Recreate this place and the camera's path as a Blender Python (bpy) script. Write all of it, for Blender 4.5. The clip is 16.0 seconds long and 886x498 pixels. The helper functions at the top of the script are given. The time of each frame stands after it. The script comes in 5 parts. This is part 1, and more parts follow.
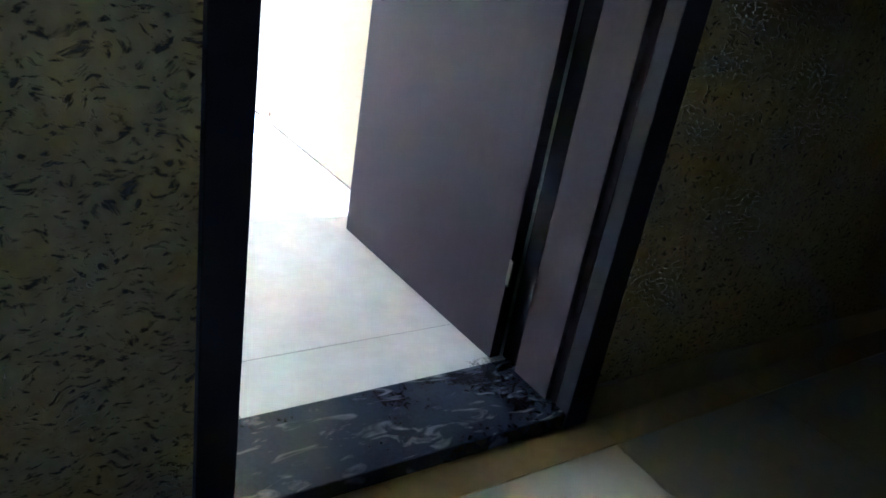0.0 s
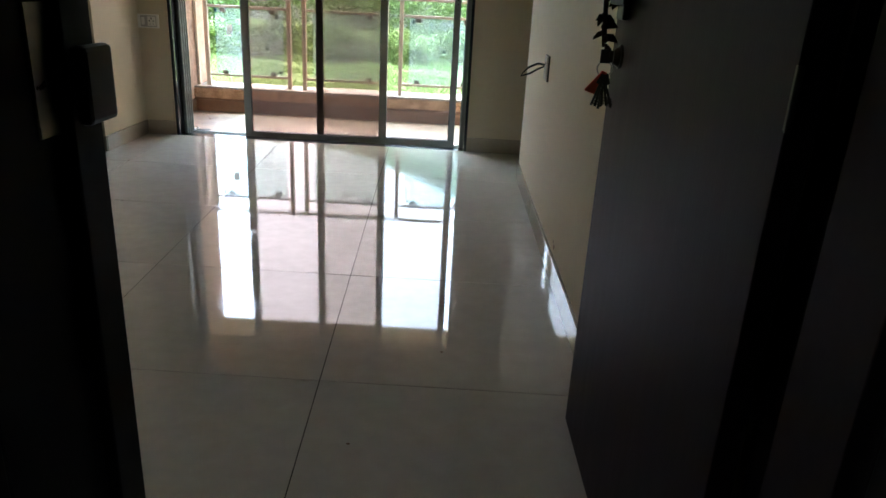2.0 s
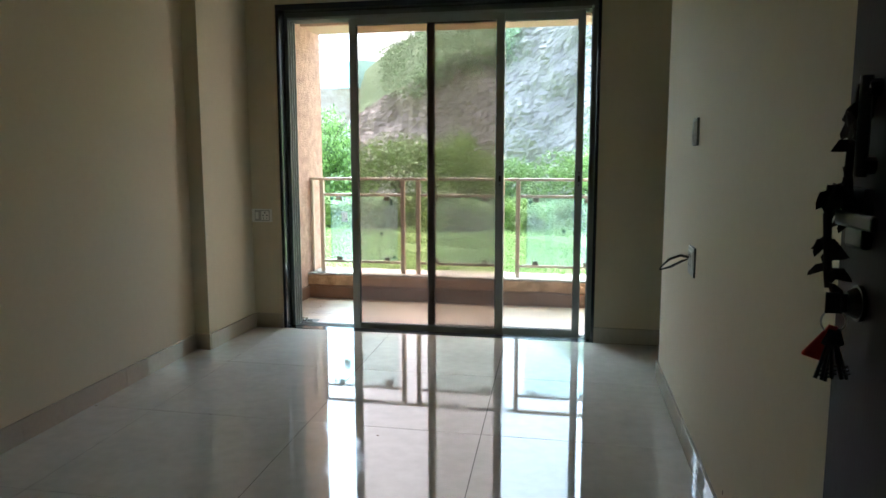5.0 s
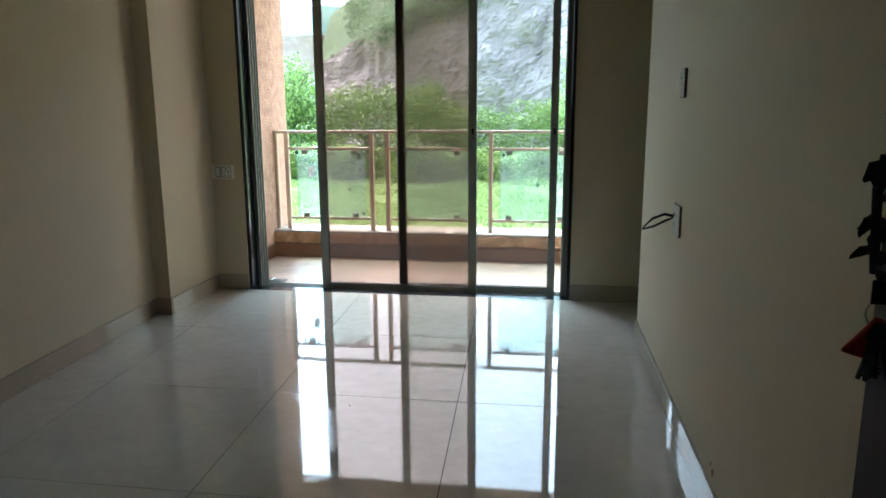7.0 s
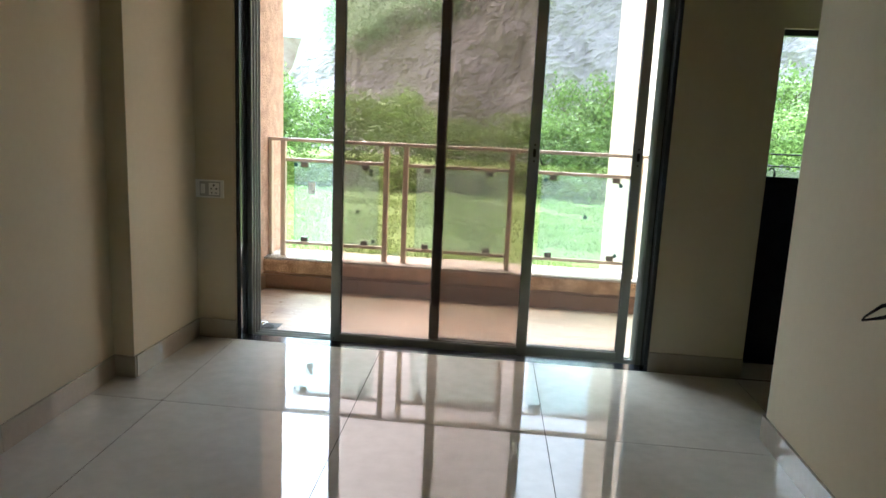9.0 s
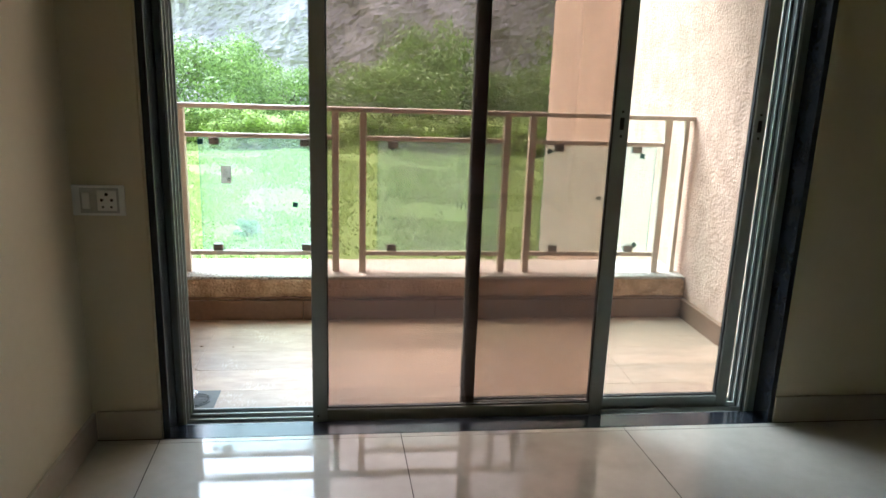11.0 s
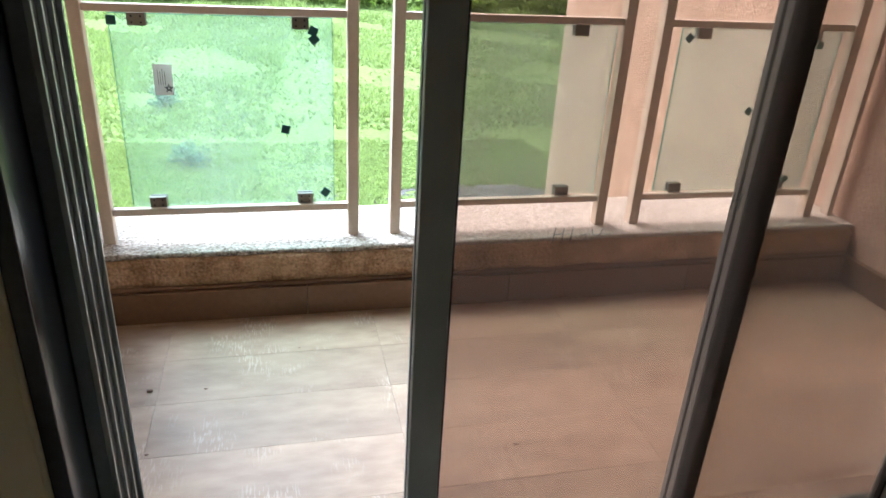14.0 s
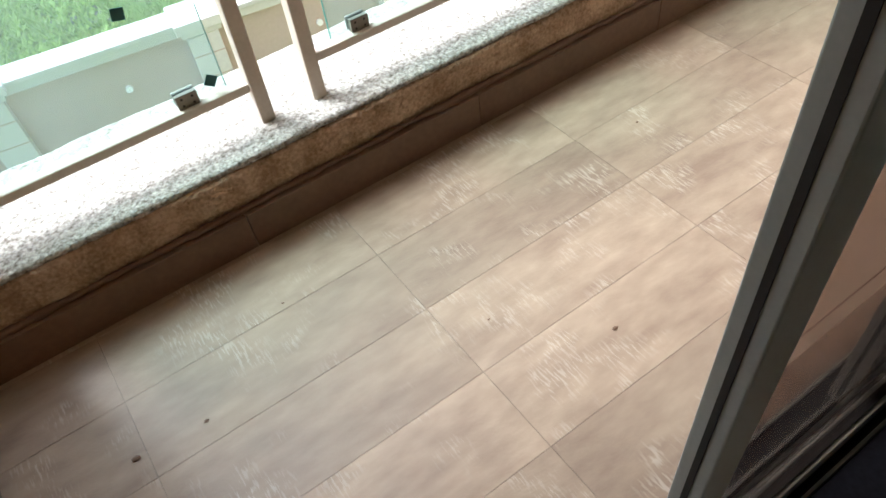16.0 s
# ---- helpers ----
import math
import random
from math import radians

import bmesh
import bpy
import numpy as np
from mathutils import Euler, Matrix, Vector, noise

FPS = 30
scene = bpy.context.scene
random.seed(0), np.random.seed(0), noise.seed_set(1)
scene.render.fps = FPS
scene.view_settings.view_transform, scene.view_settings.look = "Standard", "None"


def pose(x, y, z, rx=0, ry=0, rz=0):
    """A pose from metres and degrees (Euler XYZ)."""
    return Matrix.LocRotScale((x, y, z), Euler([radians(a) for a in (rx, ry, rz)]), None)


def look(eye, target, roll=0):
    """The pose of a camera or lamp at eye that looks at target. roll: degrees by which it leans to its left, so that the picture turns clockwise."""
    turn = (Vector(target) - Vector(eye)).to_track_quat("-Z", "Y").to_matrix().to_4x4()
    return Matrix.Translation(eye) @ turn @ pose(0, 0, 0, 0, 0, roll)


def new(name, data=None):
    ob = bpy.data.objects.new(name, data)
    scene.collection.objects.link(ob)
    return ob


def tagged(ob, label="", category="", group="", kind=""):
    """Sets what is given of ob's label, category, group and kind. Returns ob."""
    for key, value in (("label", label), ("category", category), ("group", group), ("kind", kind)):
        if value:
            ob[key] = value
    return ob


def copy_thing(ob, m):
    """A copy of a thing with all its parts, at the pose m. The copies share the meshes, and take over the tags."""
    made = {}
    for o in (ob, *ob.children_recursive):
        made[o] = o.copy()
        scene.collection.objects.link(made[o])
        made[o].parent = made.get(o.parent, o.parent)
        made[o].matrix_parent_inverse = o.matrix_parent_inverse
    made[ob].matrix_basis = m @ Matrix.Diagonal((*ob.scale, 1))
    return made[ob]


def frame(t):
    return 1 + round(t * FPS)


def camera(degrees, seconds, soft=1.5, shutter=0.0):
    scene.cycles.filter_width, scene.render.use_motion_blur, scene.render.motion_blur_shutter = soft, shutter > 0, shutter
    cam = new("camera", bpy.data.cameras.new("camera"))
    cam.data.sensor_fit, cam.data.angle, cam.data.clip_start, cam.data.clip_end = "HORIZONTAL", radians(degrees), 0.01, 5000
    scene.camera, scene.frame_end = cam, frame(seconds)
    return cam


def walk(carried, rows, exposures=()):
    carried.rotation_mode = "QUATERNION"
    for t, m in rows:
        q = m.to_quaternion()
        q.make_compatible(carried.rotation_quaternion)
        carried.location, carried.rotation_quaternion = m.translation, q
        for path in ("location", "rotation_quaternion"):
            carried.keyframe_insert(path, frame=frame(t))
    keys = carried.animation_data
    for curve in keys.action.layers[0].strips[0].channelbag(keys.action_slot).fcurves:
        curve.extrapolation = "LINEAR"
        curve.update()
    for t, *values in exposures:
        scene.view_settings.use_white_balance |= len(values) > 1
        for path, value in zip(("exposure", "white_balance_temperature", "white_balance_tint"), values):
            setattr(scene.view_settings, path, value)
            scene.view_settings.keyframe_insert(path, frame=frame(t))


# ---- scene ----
cam = camera(64.4, 16.0, soft=1.6)
PATH = [
    (0, (1.29, -5.488, 1.024), (2.368, -4.009, 0.218), 10.1),
    (0.5, (1.508, -5.408, 1.108), (2.361, -3.804, 0.272), 9.7),
    (1, (1.774, -5.298, 1.09), (2.288, -3.485, 0.42), 5.7),
    (1.5, (1.947, -5.218, 1.097), (2.029, -3.319, 0.472), 3.8),
    (2, (2.036, -5.053, 1.091), (2.009, -3.177, 0.4), 3.1),
    (2.5, (2.116, -4.865, 1.084), (1.737, -2.984, 0.522), 1.0),
    (3, (2.141, -4.74, 1.074), (1.644, -2.874, 0.555), 0.1),
    (3.5, (2.065, -4.627, 1.082), (1.636, -2.716, 0.677), -2.0),
    (4, (2.028, -4.565, 1.108), (1.611, -2.626, 0.846), -0.9),
    (6.5, (1.973, -4.438, 1.219), (1.647, -2.481, 0.967), 0.1),
    (7, (1.954, -4.346, 1.188), (1.658, -2.407, 0.794), -0.3),
    (7.5, (1.889, -4.101, 1.165), (1.453, -2.188, 0.777), -0.6),
    (8, (1.824, -3.926, 1.18), (1.342, -2.049, 0.684), 1.3),
    (8.5, (1.614, -3.712, 1.174), (1.265, -1.786, 0.76), 4.6),
    (9, (1.403, -3.429, 1.188), (1.199, -1.473, 0.823), 2.6),
    (11.5, (0.477, -1.796, 1.176), (0.756, 0.097, 0.593), 2.3),
    (12, (0.402, -1.416, 1.146), (0.69, 0.439, 0.456), 2.1),
    (12.5, (0.348, -1.112, 1.129), (0.669, 0.722, 0.401), 3.8),
    (13, (0.302, -0.87, 1.126), (0.715, 0.908, 0.309), 2.2),
    (13.5, (0.304, -0.791, 1.11), (0.698, 0.99, 0.29), 3.2),
    (14, (0.272, -0.749, 1.113), (0.71, 1.011, 0.268), 3.4),
    (14.5, (0.242, -0.557, 1.089), (0.759, 1.168, 0.221), 4.4),
    (15, (0.201, -0.287, 1.113), (0.727, 1.409, 0.192), 2.7),
    (15.5, (0.117, -0.07, 1.14), (0.803, 1.316, -0.111), -2.5),
    (16, (0.142, -0.012, 1.149), (0.789, 1.152, -0.328), -8.5),
]
EXPOSURES = [(0, 7.7, 4350, 7), (0.5, 6.6, 4150, 6), (1, 4.65, 4150, 5), (1.5, 3.65, 4500, 5), (2, 3.5, 5150, 6), (3, 3.35, 5400, 4),
             (4, 3.35, 5350, 2), (6.5, 3.25, 4500, -7), (7, 3.25, 4950, -1), (9, 3.25, 5350, 2), (11.5, 2.8, 5300, 3), (12.5, 2.6, 5100, 4),
             (13.5, 2.5, 5100, 6), (14.5, 2.3, 5450, 6), (15, 1.8, 5350, 5), (15.5, 1.75, 5450, 5), (16, 1.95, 5550, 5)]
walk(cam, [(t, look(eye, goal, roll)) for t, eye, goal, roll in PATH], EXPOSURES)

# ---- light: a bright overcast sky and a weak, wide sun ----
SUN_UP, SUN_TURN = 55, -35
world = bpy.data.worlds.new("world")
scene.world = world
world.use_nodes = True
wn = world.node_tree
sky = wn.nodes.new("ShaderNodeTexSky")
sky.sky_type, sky.sun_disc = "NISHITA", False
sky.sun_elevation, sky.sun_rotation = radians(SUN_UP), radians(SUN_TURN)
sky.dust_density, sky.air_density = 4.0, 1.0
cloud = wn.nodes.new("ShaderNodeHueSaturation")
cloud.inputs["Saturation"].default_value = 0.3
wn.links.new(sky.outputs[0], cloud.inputs["Color"])
wn.links.new(cloud.outputs[0], wn.nodes["Background"].inputs[0])
wn.nodes["Background"].inputs[1].default_value = 0.15
sun = new("sun", bpy.data.lights.new("sun", "SUN"))
sun.data.energy, sun.data.angle, sun.data.color = 1.35, radians(25), (1.0, 0.96, 0.9)
sun.matrix_world = look((math.sin(radians(SUN_TURN)) * 20, math.cos(radians(SUN_TURN)) * 20, 20 * math.tan(radians(SUN_UP))), (0, 0, 0))

# ---- materials ----
def material(name, color, rough=0.6, dark=None, scale=6.0, fine=80.0, bump=0.0, bump_scale=60.0, metal=0.0,
             stretch=(1, 1, 1), amount=0.5, spec=0.5, vary=0.0, turn=0.0, coat=0.0):
    """Two scales of noise between two colours, with fine relief; vary shifts the brightness from piece to piece."""
    m = bpy.data.materials.new(name)
    m.use_nodes = True
    nt = m.node_tree
    bsdf = nt.nodes["Principled BSDF"]
    tc, mp = nt.nodes.new("ShaderNodeTexCoord"), nt.nodes.new("ShaderNodeMapping")
    mp.inputs["Scale"].default_value = stretch
    mp.inputs["Rotation"].default_value = (0, 0, turn)
    nt.links.new(tc.outputs["Object"], mp.inputs[0])
    n1, n2 = nt.nodes.new("ShaderNodeTexNoise"), nt.nodes.new("ShaderNodeTexNoise")
    n1.inputs["Scale"].default_value, n1.inputs["Detail"].default_value = scale, 6
    n2.inputs["Scale"].default_value, n2.inputs["Detail"].default_value = fine, 4
    for n in (n1, n2):
        nt.links.new(mp.outputs[0], n.inputs["Vector"])
    add = nt.nodes.new("ShaderNodeMath")
    add.operation = "MULTIPLY_ADD"
    add.inputs[1].default_value, add.inputs[2].default_value = 0.45, 0.0
    nt.links.new(n2.outputs["Fac"], add.inputs[0])
    add2 = nt.nodes.new("ShaderNodeMath")
    add2.operation = "MULTIPLY_ADD"
    add2.inputs[1].default_value = 0.55
    nt.links.new(n1.outputs["Fac"], add2.inputs[0])
    nt.links.new(add.outputs[0], add2.inputs[2])
    ramp = nt.nodes.new("ShaderNodeMapRange")
    ramp.inputs["From Min"].default_value, ramp.inputs["From Max"].default_value = 0.5 - amount / 2, 0.5 + amount / 2
    nt.links.new(add2.outputs[0], ramp.inputs["Value"])
    mix = nt.nodes.new("ShaderNodeMix")
    mix.data_type = "RGBA"
    dark = dark or tuple(c * 0.75 for c in color)
    mix.inputs["A"].default_value, mix.inputs["B"].default_value = (*dark, 1), (*color, 1)
    nt.links.new(ramp.outputs[0], mix.inputs["Factor"])
    out = mix.outputs["Result"]
    if vary:
        info, mr, hsv = nt.nodes.new("ShaderNodeObjectInfo"), nt.nodes.new("ShaderNodeMapRange"), nt.nodes.new("ShaderNodeHueSaturation")
        mr.inputs["To Min"].default_value, mr.inputs["To Max"].default_value = 1 - vary, 1 + vary
        nt.links.new(info.outputs["Random"], mr.inputs["Value"])
        nt.links.new(mr.outputs[0], hsv.inputs["Value"])
        nt.links.new(out, hsv.inputs["Color"])
        out = hsv.outputs["Color"]
    nt.links.new(out, bsdf.inputs["Base Color"])
    rr = nt.nodes.new("ShaderNodeMapRange")
    rr.inputs["To Min"].default_value, rr.inputs["To Max"].default_value = rough * 0.8, min(1, rough * 1.25)
    nt.links.new(n1.outputs["Fac"], rr.inputs["Value"])
    nt.links.new(rr.outputs[0], bsdf.inputs["Roughness"])
    bsdf.inputs["Metallic"].default_value = metal
    bsdf.inputs["Specular IOR Level"].default_value = spec
    bsdf.inputs["Coat Weight"].default_value = coat
    if bump:
        nb, bp = nt.nodes.new("ShaderNodeTexNoise"), nt.nodes.new("ShaderNodeBump")
        nb.inputs["Scale"].default_value, nb.inputs["Detail"].default_value = bump_scale, 5
        nt.links.new(mp.outputs[0], nb.inputs["Vector"])
        nt.links.new(nb.outputs["Fac"], bp.inputs["Height"])
        bp.inputs["Strength"].default_value, bp.inputs["Distance"].default_value = 1.0, bump
        nt.links.new(bp.outputs[0], bsdf.inputs["Normal"])
    return m


def pane_material(name, tint, haze, haze_color, dust_scale=4.0):
    """A thin pane: clear with a tint, a mirror by Fresnel, and an uneven film of dust."""
    m = bpy.data.materials.new(name)
    m.use_nodes = True
    nt = m.node_tree
    nt.nodes.remove(nt.nodes["Principled BSDF"])
    clear, gloss, dust = nt.nodes.new("ShaderNodeBsdfTransparent"), nt.nodes.new("ShaderNodeBsdfGlossy"), nt.nodes.new("ShaderNodeBsdfTranslucent")
    dull = nt.nodes.new("ShaderNodeBsdfDiffuse")
    clear.inputs[0].default_value = (*tint, 1)
    gloss.inputs["Roughness"].default_value = 0.02
    dust.inputs[0].default_value = dull.inputs[0].default_value = (*haze_color, 1)
    edge, power, fres = nt.nodes.new("ShaderNodeLayerWeight"), nt.nodes.new("ShaderNodeMath"), nt.nodes.new("ShaderNodeMapRange")
    edge.inputs[0].default_value = 0.5
    power.operation = "POWER"
    power.inputs[1].default_value = 5.0
    nt.links.new(edge.outputs["Facing"], power.inputs[0])
    nt.links.new(power.outputs[0], fres.inputs["Value"])
    fres.inputs["To Min"].default_value, fres.inputs["To Max"].default_value = 0.045, 0.9
    film, a, b = nt.nodes.new("ShaderNodeMixShader"), nt.nodes.new("ShaderNodeMixShader"), nt.nodes.new("ShaderNodeMixShader")
    nt.links.new(dust.outputs[0], film.inputs[1])
    nt.links.new(dull.outputs[0], film.inputs[2])
    tc, no, mr = nt.nodes.new("ShaderNodeTexCoord"), nt.nodes.new("ShaderNodeTexNoise"), nt.nodes.new("ShaderNodeMapRange")
    no.inputs["Scale"].default_value, no.inputs["Detail"].default_value = dust_scale, 5
    nt.links.new(tc.outputs["Object"], no.inputs["Vector"])
    nt.links.new(no.outputs["Fac"], mr.inputs["Value"])
    mr.inputs["From Min"].default_value, mr.inputs["From Max"].default_value = 0.25, 0.75
    mr.inputs["To Min"].default_value, mr.inputs["To Max"].default_value = haze * 0.6, haze * 1.4
    nt.links.new(mr.outputs[0], a.inputs[0])
    nt.links.new(clear.outputs[0], a.inputs[1])
    nt.links.new(film.outputs[0], a.inputs[2])
    nt.links.new(fres.outputs[0], b.inputs[0])
    nt.links.new(a.outputs[0], b.inputs[1])
    nt.links.new(gloss.outputs[0], b.inputs[2])
    nt.links.new(b.outputs[0], nt.nodes["Material Output"].inputs[0])
    return m


def stucco(name, color, dark, size, depth, rough=0.9, amount=0.26, coarse=14):
    """Rough thrown plaster: lumps of two sizes and dark pits."""
    m = material(name, color, rough, dark, coarse, size * 1.3, 0, amount=amount, spec=0.2)
    nt = m.node_tree
    tc, v, n, bp = (nt.nodes.new("ShaderNode" + k) for k in ("TexCoord", "TexVoronoi", "TexNoise", "Bump"))
    v.inputs["Scale"].default_value, v.feature = size, "SMOOTH_F1"
    n.inputs["Scale"].default_value, n.inputs["Detail"].default_value, n.inputs["Distortion"].default_value = size * 0.8, 8, 0.3
    ad = nt.nodes.new("ShaderNodeMath")
    nt.links.new(tc.outputs["Object"], v.inputs["Vector"])
    nt.links.new(tc.outputs["Object"], n.inputs["Vector"])
    nt.links.new(v.outputs["Distance"], ad.inputs[0])
    nt.links.new(n.outputs["Fac"], ad.inputs[1])
    nt.links.new(ad.outputs[0], bp.inputs["Height"])
    bp.inputs["Strength"].default_value, bp.inputs["Distance"].default_value = 1.0, depth
    nt.links.new(bp.outputs[0], nt.nodes["Principled BSDF"].inputs["Normal"])
    return m


def scored_plaster(name):
    """Cement render with short curved scratches and pits, their shade coloured in, greyish cream with rusty and dark
    stains.
    """
    m = material(name, (0.46, 0.345, 0.135), 0.92, (0.24, 0.17, 0.065), 2.5, 40, 0, amount=0.4, spec=0.03)
    nt = m.node_tree
    tc = nt.nodes.new("ShaderNodeTexCoord")
    warp, mixv = nt.nodes.new("ShaderNodeTexNoise"), nt.nodes.new("ShaderNodeVectorMath")
    warp.inputs["Scale"].default_value = 14
    nt.links.new(tc.outputs["Object"], warp.inputs["Vector"])
    mixv.operation = "MULTIPLY_ADD"
    mixv.inputs[1].default_value = (0.07, 0.07, 0.07)
    nt.links.new(warp.outputs["Color"], mixv.inputs[0])
    nt.links.new(tc.outputs["Object"], mixv.inputs[2])
    mp, worm = nt.nodes.new("ShaderNodeMapping"), nt.nodes.new("ShaderNodeTexNoise")
    mp.inputs["Rotation"].default_value = (0, 0.6, 0)
    mp.inputs["Scale"].default_value = (60, 60, 120)
    nt.links.new(mixv.outputs[0], mp.inputs[0])
    worm.inputs["Scale"].default_value, worm.inputs["Detail"].default_value = 1.0, 3
    nt.links.new(mp.outputs[0], worm.inputs["Vector"])
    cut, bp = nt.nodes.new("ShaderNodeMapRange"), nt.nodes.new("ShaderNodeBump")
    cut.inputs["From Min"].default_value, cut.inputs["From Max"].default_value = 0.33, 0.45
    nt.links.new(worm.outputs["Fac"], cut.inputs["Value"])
    nt.links.new(cut.outputs[0], bp.inputs["Height"])
    bp.inputs["Strength"].default_value, bp.inputs["Distance"].default_value = 1.0, 0.0022
    bsdf = nt.nodes["Principled BSDF"]
    nt.links.new(bp.outputs[0], bsdf.inputs["Normal"])
    old = bsdf.inputs["Base Color"].links[0].from_socket
    # The relief mask also darkens the colour: painted shade inside scratches and pits.
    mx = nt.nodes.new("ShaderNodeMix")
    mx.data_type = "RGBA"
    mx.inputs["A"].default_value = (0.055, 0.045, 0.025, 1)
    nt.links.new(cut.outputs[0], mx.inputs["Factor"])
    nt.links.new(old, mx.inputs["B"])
    rust, rr, m2 = nt.nodes.new("ShaderNodeTexNoise"), nt.nodes.new("ShaderNodeMapRange"), nt.nodes.new("ShaderNodeMix")
    rust.inputs["Scale"].default_value = 2.1
    nt.links.new(tc.outputs["Object"], rust.inputs["Vector"])
    rr.inputs["From Min"].default_value, rr.inputs["From Max"].default_value = 0.6, 0.75
    nt.links.new(rust.outputs["Fac"], rr.inputs["Value"])
    m2.data_type = "RGBA"
    nt.links.new(rr.outputs[0], m2.inputs["Factor"])
    nt.links.new(mx.outputs["Result"], m2.inputs["A"])
    m2.inputs["B"].default_value = (0.2, 0.11, 0.055, 1)
    nt.links.new(m2.outputs["Result"], bsdf.inputs["Base Color"])
    return m


def plank_material(name):
    """Printed wood-look tile: pale tan grain along the plank, saw marks across it, each piece with its own shade."""
    m = material(name, (0.46, 0.338, 0.235), 0.42, (0.25, 0.165, 0.115), 2.6, 13, 0.0006, 90, stretch=(1, 2.6, 1), amount=0.4, vary=0.13, spec=0.5)
    nt = m.node_tree
    bsdf = nt.nodes["Principled BSDF"]
    old = bsdf.inputs["Base Color"].links[0].from_socket
    tc, info, off = nt.nodes.new("ShaderNodeTexCoord"), nt.nodes.new("ShaderNodeObjectInfo"), nt.nodes.new("ShaderNodeVectorMath")
    off.operation = "MULTIPLY_ADD"
    off.inputs[1].default_value = (1, 1, 1)
    nt.links.new(tc.outputs["Object"], off.inputs[0])
    cb = nt.nodes.new("ShaderNodeCombineXYZ")
    ml = nt.nodes.new("ShaderNodeMath")
    ml.operation = "MULTIPLY"
    ml.inputs[1].default_value = 37.0
    nt.links.new(info.outputs["Random"], ml.inputs[0])
    nt.links.new(ml.outputs[0], cb.inputs[2])
    nt.links.new(cb.outputs[0], off.inputs[2])
    for node in list(nt.nodes):
        if node.bl_idname == "ShaderNodeMapping":
            nt.links.new(off.outputs[0], node.inputs[0])
    saw, mask, mp = nt.nodes.new("ShaderNodeTexNoise"), nt.nodes.new("ShaderNodeTexNoise"), nt.nodes.new("ShaderNodeMapping")
    mp.inputs["Scale"].default_value = (230, 34, 8)
    nt.links.new(off.outputs[0], mp.inputs[0])
    nt.links.new(mp.outputs[0], saw.inputs["Vector"])
    saw.inputs["Scale"].default_value = 1.0
    mask.inputs["Scale"].default_value = 7
    nt.links.new(off.outputs[0], mask.inputs["Vector"])
    a, b, c = nt.nodes.new("ShaderNodeMapRange"), nt.nodes.new("ShaderNodeMapRange"), nt.nodes.new("ShaderNodeMath")
    a.inputs["From Min"].default_value, a.inputs["From Max"].default_value = 0.52, 0.6
    b.inputs["From Min"].default_value, b.inputs["From Max"].default_value = 0.52, 0.66
    c.operation = "MULTIPLY"
    nt.links.new(saw.outputs["Fac"], a.inputs["Value"])
    nt.links.new(mask.outputs["Fac"], b.inputs["Value"])
    nt.links.new(a.outputs[0], c.inputs[0])
    nt.links.new(b.outputs[0], c.inputs[1])
    mx = nt.nodes.new("ShaderNodeMix")
    mx.data_type = "RGBA"
    mx.inputs["B"].default_value = (0.62, 0.52, 0.42, 1)
    half = nt.nodes.new("ShaderNodeMath")
    half.operation = "MULTIPLY"
    half.inputs[1].default_value = 0.42
    nt.links.new(c.outputs[0], half.inputs[0])
    nt.links.new(half.outputs[0], mx.inputs["Factor"])
    nt.links.new(old, mx.inputs["A"])
    nt.links.new(mx.outputs["Result"], bsdf.inputs["Base Color"])
    return m


def leaf_material(name, light, dark, spread=(0.6, 1.45)):
    m = material(name, light, 0.55, dark, 0.35, 3.0, amount=0.5, spec=0.3, vary=0.12)
    nt = m.node_tree
    bsdf, tr, mx, geo = nt.nodes["Principled BSDF"], nt.nodes.new("ShaderNodeBsdfTranslucent"), nt.nodes.new("ShaderNodeMixShader"), nt.nodes.new("ShaderNodeNewGeometry")
    old = bsdf.inputs["Base Color"].links[0].from_socket
    hsv, mr = nt.nodes.new("ShaderNodeHueSaturation"), nt.nodes.new("ShaderNodeMapRange")
    mr.inputs["To Min"].default_value, mr.inputs["To Max"].default_value = spread
    nt.links.new(geo.outputs["Random Per Island"], mr.inputs["Value"])
    nt.links.new(mr.outputs[0], hsv.inputs["Value"])
    nt.links.new(old, hsv.inputs["Color"])
    nt.links.new(hsv.outputs[0], bsdf.inputs["Base Color"])
    nt.links.new(hsv.outputs[0], tr.inputs[0])
    mx.inputs[0].default_value = 0.35
    nt.links.new(bsdf.outputs[0], mx.inputs[1])
    nt.links.new(tr.outputs[0], mx.inputs[2])
    nt.links.new(mx.outputs[0], nt.nodes["Material Output"].inputs[0])
    return m


PAINT = material("cream_wall_paint", (0.7, 0.63, 0.465), 0.6, (0.65, 0.575, 0.41), 1.6, 30, 0.0004, 140, amount=0.6, spec=0.35)
CEIL = material("ceiling_paint", (0.7, 0.67, 0.6), 0.7, (0.64, 0.61, 0.54), 2, 40, 0.0004, 150)
TILE = material("polished_floor_tile", (0.66, 0.64, 0.58), 0.028, (0.52, 0.5, 0.44), 2.4, 16, amount=0.42, vary=0.03, spec=0.75, coat=0.0)
tn = TILE.node_tree
tt, tz, tr, ts = (tn.nodes.new("ShaderNode" + k) for k in ("TexCoord", "TexNoise", "MapRange", "Math"))
tz.inputs["Scale"].default_value, tz.inputs["Detail"].default_value, tz.inputs["Distortion"].default_value = 3.2, 5, 2.2
tr.inputs["From Min"].default_value, tr.inputs["From Max"].default_value, tr.inputs["To Max"].default_value = 0.55, 0.72, 0.11
tn.links.new(tt.outputs["Object"], tz.inputs["Vector"])
tn.links.new(tz.outputs["Fac"], tr.inputs["Value"])
